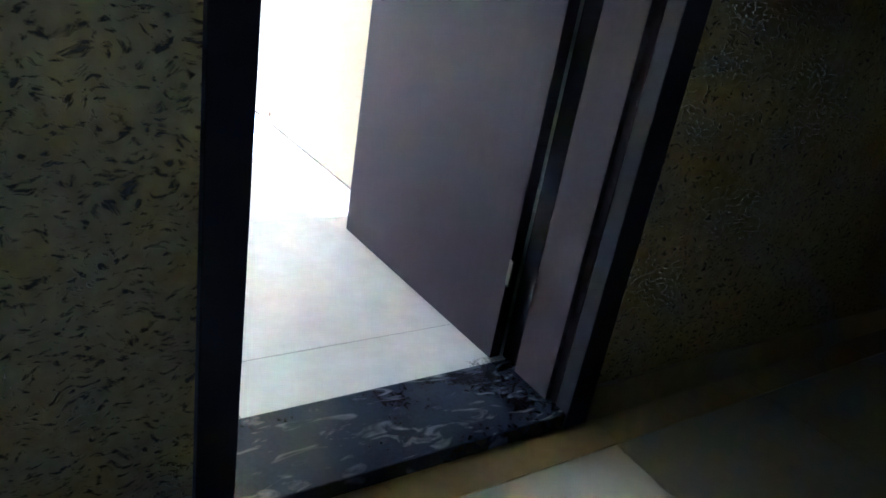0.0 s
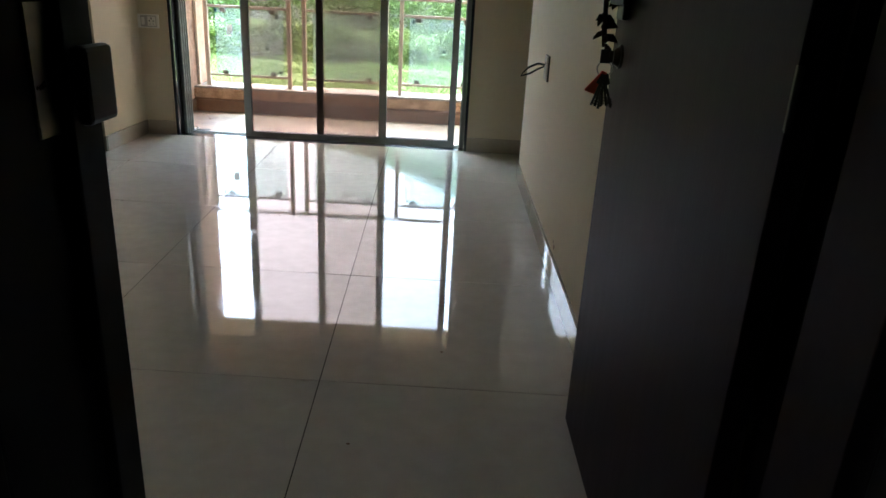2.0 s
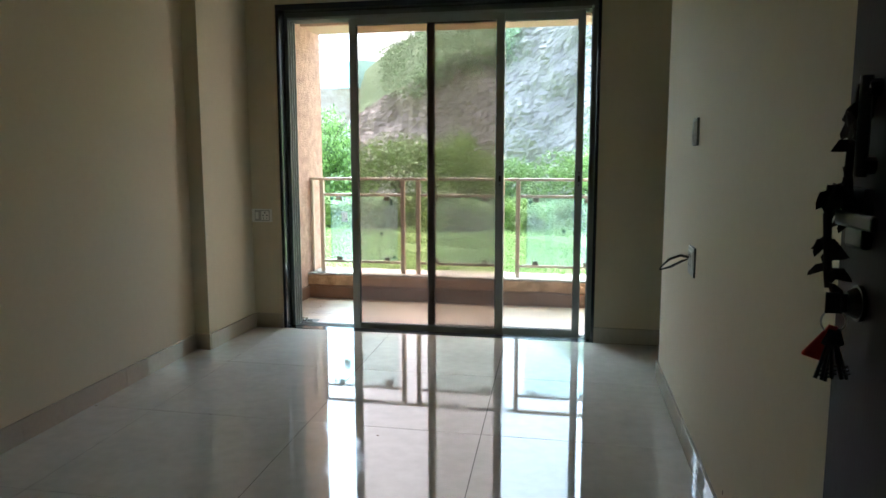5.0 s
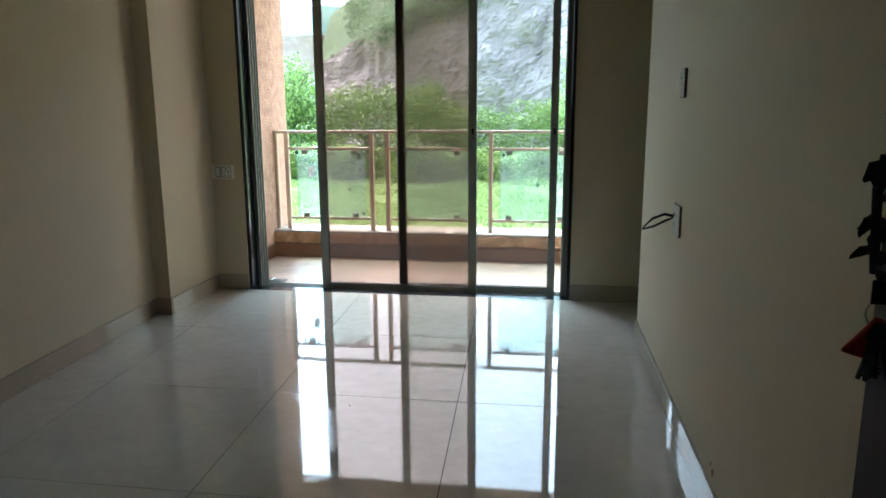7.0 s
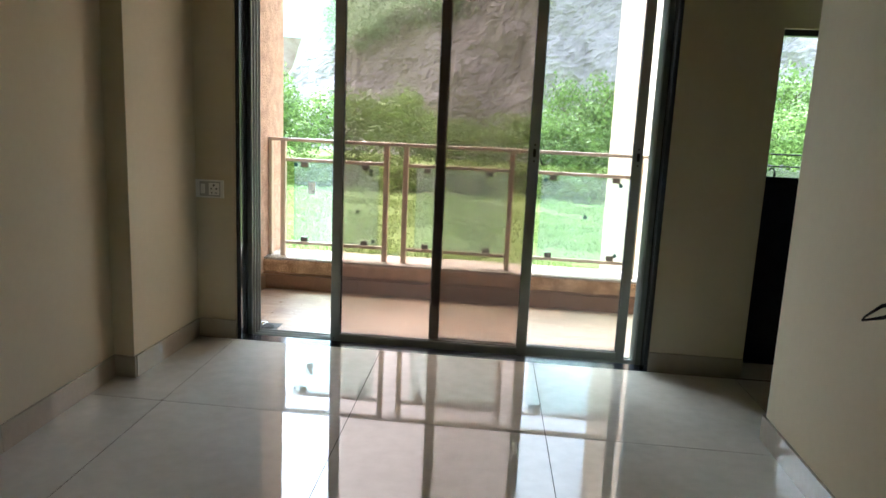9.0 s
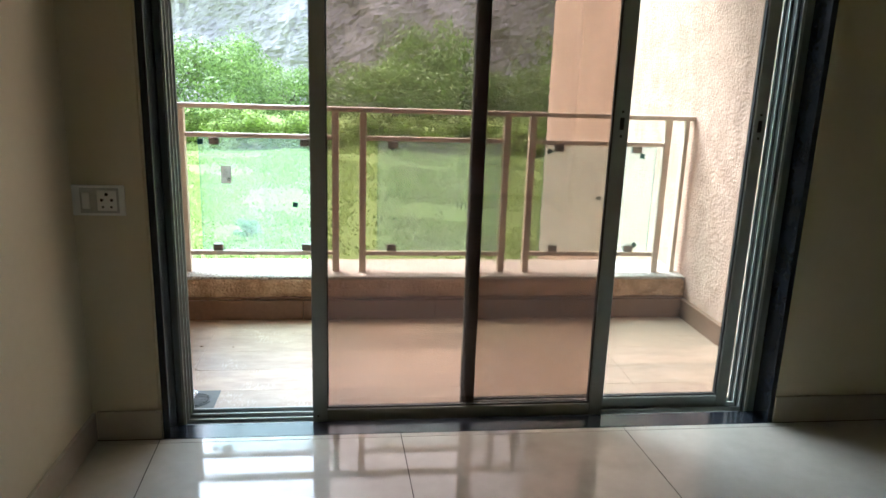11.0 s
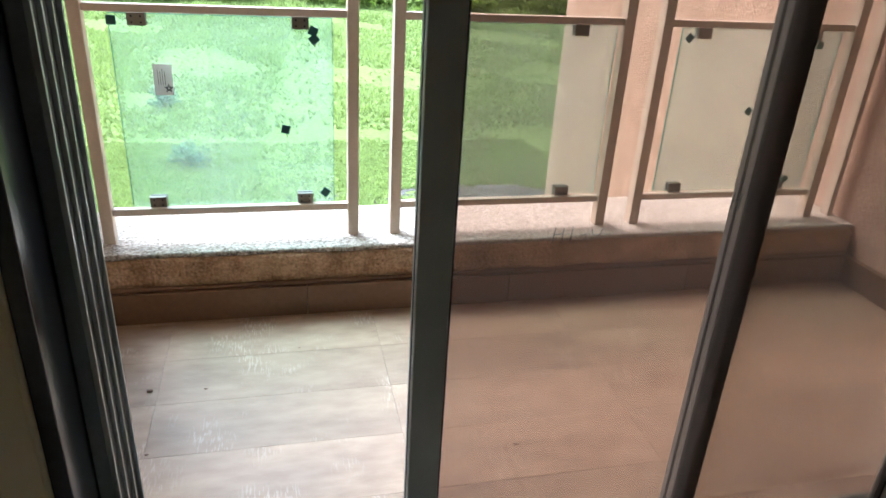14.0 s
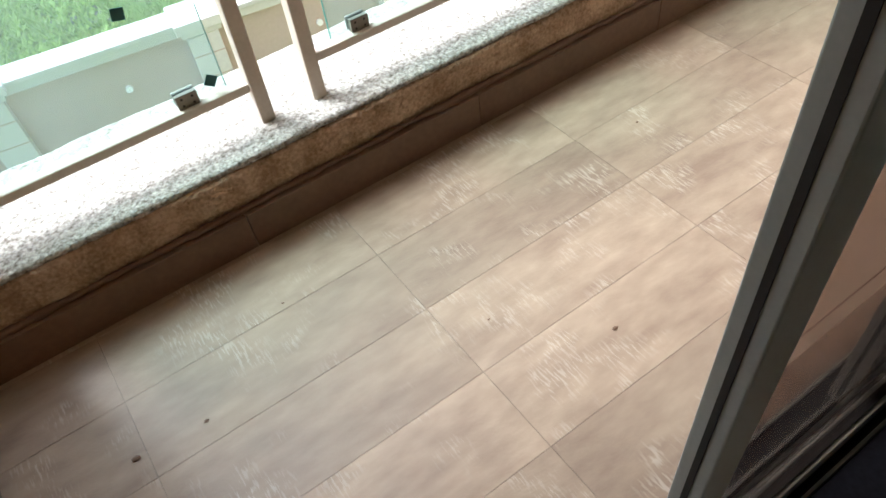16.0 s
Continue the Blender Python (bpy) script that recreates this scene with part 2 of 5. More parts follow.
tg = tn.nodes["Principled BSDF"].inputs["Roughness"]
tn.links.new(tg.links[0].from_socket, ts.inputs[0])
tn.links.new(tr.outputs[0], ts.inputs[1])
tn.links.new(ts.outputs[0], tg)
GROUT = material("dark_grout", (0.045, 0.038, 0.03), 0.9)
SKIRT = material("polished_skirting_tile", (0.5, 0.45, 0.37), 0.03, (0.42, 0.37, 0.3), 3, 40, spec=0.75, vary=0.05)
GRANITE = material("black_granite", (0.03, 0.036, 0.05), 0.16, (0.012, 0.014, 0.02), 8, 90, 0.0002, 60, spec=0.5)
GRANITEDUST = material("black_granite_with_chalk", (0.03, 0.036, 0.05), 0.2, (0.012, 0.014, 0.02), 8, 90, spec=0.5)
gn = GRANITEDUST.node_tree
gt, gm, gw, gr, gx = (gn.nodes.new("ShaderNode" + k) for k in ("TexCoord", "Mapping", "TexNoise", "MapRange", "Mix"))
gm.inputs["Scale"].default_value = (9, 22, 9)
gw.inputs["Scale"].default_value, gw.inputs["Detail"].default_value, gw.inputs["Distortion"].default_value = 1.0, 9, 1.6
gr.inputs["From Min"].default_value, gr.inputs["From Max"].default_value, gr.inputs["To Max"].default_value = 0.56, 0.78, 0.55
gn.links.new(gt.outputs["Object"], gm.inputs[0])
gn.links.new(gm.outputs[0], gw.inputs["Vector"])
gn.links.new(gw.outputs["Fac"], gr.inputs["Value"])
gx.data_type = "RGBA"
gb = gn.nodes["Principled BSDF"].inputs["Base Color"]
gn.links.new(gb.links[0].from_socket, gx.inputs["A"])
gx.inputs["B"].default_value = (0.4, 0.42, 0.42, 1)
gn.links.new(gr.outputs[0], gx.inputs["Factor"])
gn.links.new(gx.outputs["Result"], gb)
ALU = material("grey_powder_coated_aluminium", (0.42, 0.445, 0.42), 0.38, (0.35, 0.375, 0.355), 12, 200, metal=0.1)
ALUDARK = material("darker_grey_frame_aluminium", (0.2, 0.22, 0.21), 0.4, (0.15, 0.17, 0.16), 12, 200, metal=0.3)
INTERLOCK = material("dark_interlock_profile", (0.06, 0.058, 0.052), 0.45, (0.045, 0.042, 0.038), 12, 200, metal=0.2)
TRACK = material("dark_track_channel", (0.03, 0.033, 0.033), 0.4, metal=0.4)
RUBBER = material("black_rubber_seal", (0.02, 0.02, 0.02), 0.6)
PANE_A = pane_material("dusty_bronze_glass", (0.7, 0.605, 0.55), 0.07, (0.42, 0.355, 0.325), 3)
PANE_B = pane_material("clear_glass", (0.84, 0.83, 0.81), 0.015, (0.6, 0.6, 0.6), 5)
PANE_R = pane_material("greenish_railing_glass", (0.85, 0.945, 0.925), 0.08, (0.78, 0.84, 0.88), 6)
PANE_EDGE = material("green_glass_edge", (0.1, 0.3, 0.25), 0.1)
RAIL = material("beige_painted_steel", (0.68, 0.59, 0.49), 0.45, (0.56, 0.47, 0.37), 10, 120, 0.0003, 200)
CLIP = material("brushed_steel_clip", (0.26, 0.24, 0.2), 0.4, metal=0.6)
STICKER = material("dark_green_sticker", (0.02, 0.12, 0.11), 0.5)
PINK = stucco("peach_stucco", (0.66, 0.48, 0.37), (0.42, 0.29, 0.22), 75, 0.004)
PINKSMOOTH = material("peach_exterior_paint", (0.64, 0.48, 0.38), 0.85, (0.56, 0.41, 0.32), 1.2, 30, 0.002, 60, spec=0.2)
COPING = stucco("pale_rough_coping", (0.72, 0.69, 0.62), (0.16, 0.13, 0.1), 125, 0.004, amount=0.3, coarse=80)
PARAPET = stucco("weathered_peach_plaster", (0.6, 0.42, 0.27), (0.33, 0.21, 0.12), 90, 0.008, amount=0.2)
BSKIRT = material("brown_balcony_skirting", (0.22, 0.125, 0.07), 0.5, (0.13, 0.07, 0.04), 5, 60, vary=0.08)
PLANK = plank_material("wood_look_tile")
DECKJOINT = material("brown_deck_joint", (0.3, 0.22, 0.15), 0.8)
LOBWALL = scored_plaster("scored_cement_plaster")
LOBTILE = material("cream_lobby_tile", (0.5, 0.36, 0.18), 0.35, (0.34, 0.23, 0.1), 2.5, 30, 0.0003, 80)
LOBPALE = material("pale_lobby_tile", (0.5, 0.46, 0.37), 0.35, (0.4, 0.36, 0.28), 3, 30)
LEAFDOOR = material("dark_brown_laminate", (0.046, 0.035, 0.04), 0.5, (0.028, 0.021, 0.024), 4, 60, 0.0003, 30, stretch=(1, 8, 1), spec=0.07)
FRAMEWOOD = material("black_brown_door_frame", (0.014, 0.013, 0.016), 0.45, spec=0.12)
REVEAL = material("mauve_door_lining", (0.045, 0.033, 0.037), 0.5, (0.03, 0.022, 0.025), 5, 60, spec=0.12)
DRAIN = material("grey_drain_metal", (0.085, 0.085, 0.08), 0.5, (0.055, 0.055, 0.05), 10, 90, metal=0.15)
DULLSTEEL = material("dull_steel", (0.07, 0.066, 0.06), 0.45, metal=0.8)
STEEL = material("worn_steel", (0.5, 0.48, 0.44), 0.3, metal=0.9)
HINGE = material("tarnished_hinge_steel", (0.2, 0.185, 0.15), 0.5, (0.12, 0.11, 0.09), 30, 200, metal=0.5)
BLACKMETAL = material("black_lock_metal", (0.025, 0.024, 0.024), 0.35, metal=0.3)
WHITEPLASTIC = material("white_switch_plastic", (0.93, 0.92, 0.88), 0.25, (0.89, 0.88, 0.83), 6, 60)
# Grey that paints the shade in the gap round the switchboard inserts.
GAPSHADE = material("grey_insert_gap_shade", (0.55, 0.54, 0.51), 0.4)
# Dark colour for added rims that draw the shadow edge of wall plates.
EDGESHADE = material("dark_plate_edge_shade", (0.12, 0.115, 0.105), 0.5)
DARKHOLE = material("socket_hole", (0.02, 0.02, 0.02), 0.6)
REDPLASTIC = material("red_key_fob", (0.62, 0.05, 0.02), 0.35)
GARLAND = material("dark_dried_garland", (0.035, 0.022, 0.018), 0.8)
PAPER = leaf_material("grey_paper_label", (0.85, 0.84, 0.82), (0.78, 0.76, 0.74), (1.0, 1.0))
INK = material("black_marker_ink", (0.01, 0.01, 0.01), 0.4)
MEADOW = material("meadow_ground", (0.19, 0.25, 0.07), 0.95, (0.1, 0.145, 0.04), 0.9, 11, 0.05, 7, amount=0.45, spec=0.1)
GRASS = leaf_material("grass_blades", (0.33, 0.42, 0.125), (0.24, 0.33, 0.095), (0.8, 1.25))
LEAF = leaf_material("tree_leaves", (0.24, 0.33, 0.085), (0.09, 0.16, 0.042), (0.5, 1.5))
LEAFYELLOW = leaf_material("yellow_green_leaves", (0.31, 0.4, 0.07), (0.15, 0.23, 0.045), (0.55, 1.45))
# Leaf greens greyed and lightened, so distance haze sits in the colour.
SCRUBLEAF = leaf_material("haze_tinted_scrub_leaves", (0.24, 0.32, 0.19), (0.16, 0.23, 0.13))
LEAFPALE = leaf_material("pale_shrub_leaves", (0.25, 0.36, 0.22), (0.12, 0.22, 0.1))
BARK = material("bark", (0.12, 0.09, 0.065), 0.9, (0.06, 0.045, 0.03), 4, 30, 0.01, 12)
SOIL = material("dark_gravel_soil", (0.19, 0.18, 0.165), 0.95, (0.04, 0.038, 0.034), 5, 45, 0.04, 30)
BOUNDARY = material("pale_boundary_paint", (0.7, 0.68, 0.62), 0.8, (0.55, 0.53, 0.48), 1.5, 25)
BOUNDPANEL = material("tan_boundary_panel", (0.52, 0.42, 0.34), 0.85, (0.44, 0.35, 0.28), 1.5, 25)
FOIL = material("crumpled_foil", (0.7, 0.7, 0.7), 0.25, metal=0.8)


def rock_material():
    m = material("quarried_cliff", (0.48, 0.445, 0.44), 0.95, (0.33, 0.3, 0.3), 0.25, 1.6, 0.22, 2.2, stretch=(1, 1, 1.7), amount=0.3, spec=0.1)
    return m


ROCK = rock_material()
# Green shifted pale and bluish: the air's haze is put into this colour.
HILLFAR = material("far_haze_tinted_hill", (0.2, 0.33, 0.29), 0.95, (0.11, 0.22, 0.19), 0.05, 0.5, 0.5, 0.8, spec=0.1)
PALEROCK = material("pale_quarry_bench", (0.5, 0.42, 0.36), 0.95, (0.3, 0.22, 0.18), 0.1, 0.8, 0.3, 0.7, spec=0.1)
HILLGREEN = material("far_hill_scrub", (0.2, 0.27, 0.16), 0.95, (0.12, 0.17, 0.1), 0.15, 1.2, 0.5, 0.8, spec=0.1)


# ---- helpers ----
def slab(bm, a, b, bevel=0.0):
    """A box from corner a to corner b added to bm, its edges rounded by bevel."""
    got = bmesh.ops.create_cube(bm, size=1)["verts"]
    for v in got:
        for k in range(3):
            v.co[k] = min(a[k], b[k]) if v.co[k] < 0 else max(a[k], b[k])
    if bevel:
        edges = list({e for v in got for e in v.link_edges})
        bmesh.ops.bevel(bm, geom=edges, offset=bevel, segments=2, profile=0.5, affect="EDGES")
    return bm


def rod(bm, p, q, r, r2=None, sides=12):
    """A round bar from p to q."""
    p, q = Vector(p), Vector(q)
    m = Matrix.Translation((p + q) / 2) @ (q - p).to_track_quat("Z", "Y").to_matrix().to_4x4()
    bmesh.ops.create_cone(bm, cap_ends=True, segments=sides, radius1=r, radius2=r if r2 is None else r2, depth=(q - p).length, matrix=m)
    return bm


def boxes(*pairs, bevel=0.0):
    bm = bmesh.new()
    for a, b in pairs:
        slab(bm, a, b, bevel)
    return bm


def root(ob):
    while ob.parent:
        ob = ob.parent
    return ob


def part(name, bm, mat, parent=None, label="", smooth=False):
    """Links bm, given in world places, as one mesh under a thing or a part."""
    me = bpy.data.meshes.new(name)
    if parent:
        bmesh.ops.translate(bm, verts=bm.verts, vec=-Vector(root(parent).location))
    bm.to_mesh(me)
    bm.free()
    me.materials.append(mat)
    if smooth:
        for p in me.polygons:
            p.use_smooth = True
    ob = new(name, me)
    ob.parent = parent
    return tagged(ob, label)


def thing(name, place, label, category, group=""):
    ob = new(name)
    ob.location = place
    ob.empty_display_size = 0.1
    return tagged(ob, label, category, group)


def setting(name, bm, mat, label, smooth=False):
    return tagged(part(name, bm, mat, None, label, smooth), kind="structure")


# ---- measures ----
X_W, X_E, Y_S, Z_C = -0.268, 2.435, -4.28, 2.75      # faces of the living room
LOB_Y = -4.53                                        # lobby face of the entrance wall
B_Z, B_W, B_E = -0.035, -0.345, 2.33                 # balcony floor and side walls
P_IN, P_OUT, P_TOP = 1.24, 1.60, 0.178               # balcony parapet
R_Y = 1.355                                          # railing
G_Z = -3.6                                           # ground outside

WEST_X, WEST_LEAN, PIL_X = -0.357, -0.044, -0.234    # the side walls run slightly askew to the balcony door
EAST_X, EAST_LEAN = 2.408, -0.0165


def askew(bm, lean):
    """Shears a mesh in plan along a side wall's direction."""
    for v in bm.verts:
        v.co.x += lean * v.co.y
    return bm


# ---- large structure ----
bm = boxes(((-0.56, Y_S - 0.25, -0.1), (WEST_X, 0.2, Z_C)))
setting("wall_west", askew(bm, WEST_LEAN), PAINT, "cream painted plaster wall")
setting("pilaster", boxes(((-0.42, -0.63, 0), (PIL_X, -0.002, Z_C)), bevel=0.003), PAINT, "cream painted pilaster in the corner by the balcony door")
wall_n = setting("wall_north", boxes(((X_W - 0.2, 0, -0.1), (-0.022, 0.2, Z_C)), ((2.09, 0, -0.1), (2.54, 0.2, Z_C)),
                                     ((-0.022, 0, 2.18), (2.09, 0.2, Z_C))), PAINT, "cream painted wall around the balcony door")
setting("wall_east", askew(boxes(((EAST_X, Y_S, -0.1), (EAST_X + 0.12, -0.71, Z_C)), bevel=0.002), EAST_LEAN), PAINT, "cream painted partition wall with a free end")
setting("wall_south", boxes(((X_W - 0.2, LOB_Y + 0.012, -0.1), (1.55, Y_S, Z_C)), ((2.50, LOB_Y + 0.012, -0.1), (4.9, Y_S, Z_C)),
                            ((1.55, LOB_Y + 0.012, 2.12), (2.50, Y_S, Z_C))), PAINT, "cream painted wall with the entrance door")
setting("ceiling", boxes(((X_W - 0.2, LOB_Y, Z_C), (4.9, 0.2, Z_C + 0.15)), ((2.34, 0.2, Z_C), (4.9, 4.1, Z_C + 0.15))), CEIL, "plain white plaster ceiling")
setting("wall_passage", boxes(((4.7, Y_S, -0.1), (4.9, 4.1, Z_C))), PAINT, "cream painted wall of the kitchen passage")
setting("wall_kitchen_west", boxes(((2.34, 0.2, -0.1), (2.54, 3.9, Z_C))), PAINT, "painted kitchen wall")
setting("wall_kitchen_north", boxes(((2.34, 3.9, -0.1), (3.0, 4.1, Z_C)), ((3.0, 3.9, -0.1), (3.6, 4.1, Z_C)), ((3.6, 3.9, -0.1), (4.7, 4.1, 0.78)), ((3.6, 3.9, 2.18), (4.7, 4.1, Z_C)),
                                    ((4.6, 3.9, 0.78), (4.7, 4.1, 2.18))), PAINT, "painted kitchen wall with a window")
setting("kitchen_counter", boxes(((2.542, 0.25, 0.0), (4.695, 0.85, 0.975))), GRANITE, "dark granite kitchen counter under the window")
setting("wall_balcony_west", boxes(((B_W - 0.25, 0.2, -0.2), (B_W, 1.66, 2.9)), bevel=0.012), PINK, "rough peach stucco balcony side wall")
setting("wall_balcony_east", boxes(((B_E, 0.2, -0.2), (B_E + 0.009, 4.1, 5.5)), ((B_E, 0.2, G_Z - 0.4), (B_E + 0.009, 4.1, -0.2))), PINK, "rough peach stucco wall of the next wing")
setting("wall_wing", boxes(((B_E, 4.101, G_Z - 0.4), (4.9, 4.25, 0.77)), ((B_E, 4.101, 2.19), (4.9, 4.25, 5.5)), ((B_E, 4.101, 0.77), (3.59, 4.25, 2.19))), PINKSMOOTH, "peach painted outside wall of the next wing")
setting("window_hood", boxes(((2.9, 4.25, 2.2), (4.9, 4.7, 2.3))), PINKSMOOTH, "peach painted hood over the kitchen window")
setting("balcony_beam", boxes(((B_W - 0.25, 1.2, 2.26), (B_E - 0.002, 1.6, 2.85)), bevel=0.01), PINKSMOOTH, "peach painted beam over the balcony edge")
setting("ceiling_balcony", boxes(((B_W, 0.2, 2.7), (B_E - 0.002, 1.2, 2.85))), PINKSMOOTH, "peach painted balcony ceiling")
setting("slab_balcony", boxes(((B_W - 0.25, 0.17, -0.25), (B_E - 0.002, P_OUT - 0.03, B_Z - 0.0025))), DECKJOINT, "balcony floor bed")
setting("floor_bed", boxes(((X_W - 0.2, Y_S, -0.1), (4.7, 0.0, -0.0012)), ((2.34, 0.0, -0.1), (4.7, 3.9, -0.0012))), GROUT, "dark joints of the tiled floor")


def rough_block(name, a, b, step, depth, mat, label, seed):
    """A plastered block whose faces and edges waver a little."""
    bm = bmesh.new()
    n = [max(1, round(abs(b[k] - a[k]) / step)) for k in range(3)]
    grid = {}
    def vert(i, j, k):
        key = (i, j, k)
        if key not in grid:
            p = Vector((a[0] + (b[0] - a[0]) * i / n[0], a[1] + (b[1] - a[1]) * j / n[1], a[2] + (b[2] - a[2]) * k / n[2]))
            out = Vector(((i == n[0]) - (i == 0), (j == n[1]) - (j == 0), (k == n[2]) - (k == 0)))
            w = noise.noise(p * 9 + Vector((seed, 0, 0))) * 0.6 + noise.noise(p * 34) * 0.5
            rounding = -0.5 if abs(out.x) + abs(out.y) + abs(out.z) > 1 else 0
            p += out * depth * (w + rounding)
            grid[key] = bm.verts.new(p)
        return grid[key]
    for ax in range(3):
        u, v = [k for k in range(3) if k != ax]
        for side in (0, n[ax]):
            for i in range(n[u]):
                for j in range(n[v]):
                    q = []
                    for di, dj in ((0, 0), (1, 0), (1, 1), (0, 1)):
                        c = [0, 0, 0]
                        c[ax], c[u], c[v] = side, i + di, j + dj
                        q.append(vert(*c))
                    bm.faces.new(q)
    bmesh.ops.recalc_face_normals(bm, faces=bm.faces)
    return setting(name, bm, mat, label, True)


rough_block("parapet", (B_W - 0.02, P_IN, -0.02), (B_E + 0.003, P_OUT, P_TOP - 0.014), 0.02, 0.008, PARAPET, "weathered peach plaster balcony upstand", 3)
rough_block("parapet_coping", (B_W - 0.02, P_IN + 0.008, P_TOP - 0.016), (B_E + 0.003, P_OUT, P_TOP), 0.016, 0.004, COPING, "pale rough top of the balcony upstand", 8)

rough_block("parapet_mortar", (B_W, P_IN - 0.020, 0.064), (B_E, P_IN + 0.002, 0.080), 0.012, 0.007, BSKIRT, "ragged dark mortar line above the balcony skirting", 5)
rough_block("plaster_edge", (-0.034, -0.0045, 0.1), (-0.0215, 0.002, 2.18), 0.010, 0.003, PAINT, "chipped plaster edge beside the door lining", 6)

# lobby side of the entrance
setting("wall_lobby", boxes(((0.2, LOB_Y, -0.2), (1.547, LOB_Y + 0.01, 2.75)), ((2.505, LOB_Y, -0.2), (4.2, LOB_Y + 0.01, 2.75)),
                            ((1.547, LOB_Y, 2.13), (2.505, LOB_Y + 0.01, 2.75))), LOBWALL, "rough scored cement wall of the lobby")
setting("wall_lobby_sides", boxes(((0.0, -7.2, -0.2), (0.2, LOB_Y, 2.75)), ((4.2, -7.2, -0.2), (4.4, LOB_Y, 2.75))), LOBWALL, "rough scored cement wall of the lobby")
# Unseen back wall; its small opening is added to let daylight into the lobby.
setting("wall_lobby_back", boxes(((0.0, -7.4, -0.2), (1.0, -7.2, 2.75)), ((1.18, -7.4, -0.2), (4.4, -7.2, 2.75)), ((1.0, -7.4, -0.2), (1.18, -7.2, 1.6)),
                                 ((1.0, -7.4, 1.83), (1.18, -7.2, 2.75))), LOBWALL, "rough scored cement wall of the lobby with an added opening for daylight")
setting("ceiling_lobby", boxes(((0.0, -7.4, 2.75), (4.4, LOB_Y, 2.9))), CEIL, "plain lobby ceiling")
setting("floor_lobby", boxes(((0.0, -7.4, -0.2), (4.4, LOB_Y + 0.03, -0.036))), GROUT, "dark joints of the lobby floor")
setting("baseboard_lobby", boxes(((2.52, LOB_Y - 0.012, -0.03), (4.2, LOB_Y - 0.001, 0.07)), ((0.2, LOB_Y - 0.012, -0.03), (1.545, LOB_Y - 0.001, 0.07))), LOBTILE, "yellowish lobby skirting tile")
setting("threshold", boxes(((1.552, LOB_Y - 0.01, -0.032), (2.50, Y_S - 0.01, 0.012)), bevel=0.003), GRANITEDUST, "black granite doorsill with chalky smears")
setting("wall_below_sill", boxes(((1.552, LOB_Y + 0.002, -0.1), (2.50, Y_S, -0.033))), GROUT, "mortar under the doorsill")


patch = thing("mortar_patch", (2.36, -4.26, 0.0), "small crumbly pale mortar patch on the floor beside the doorsill", "mortar")
bm = bmesh.new()
bmesh.ops.create_grid(bm, x_segments=10, y_segments=6, size=1)
for v in bm.verts:
    r = v.co.length
    v.co = Vector((2.375 + v.co.x * 0.045, -4.268 + v.co.y * 0.018, 0.0005 + 0.005 * max(0, 1 - r) + 0.002 * noise.noise(v.co * 5)))
part("crust", bm, COPING, patch)

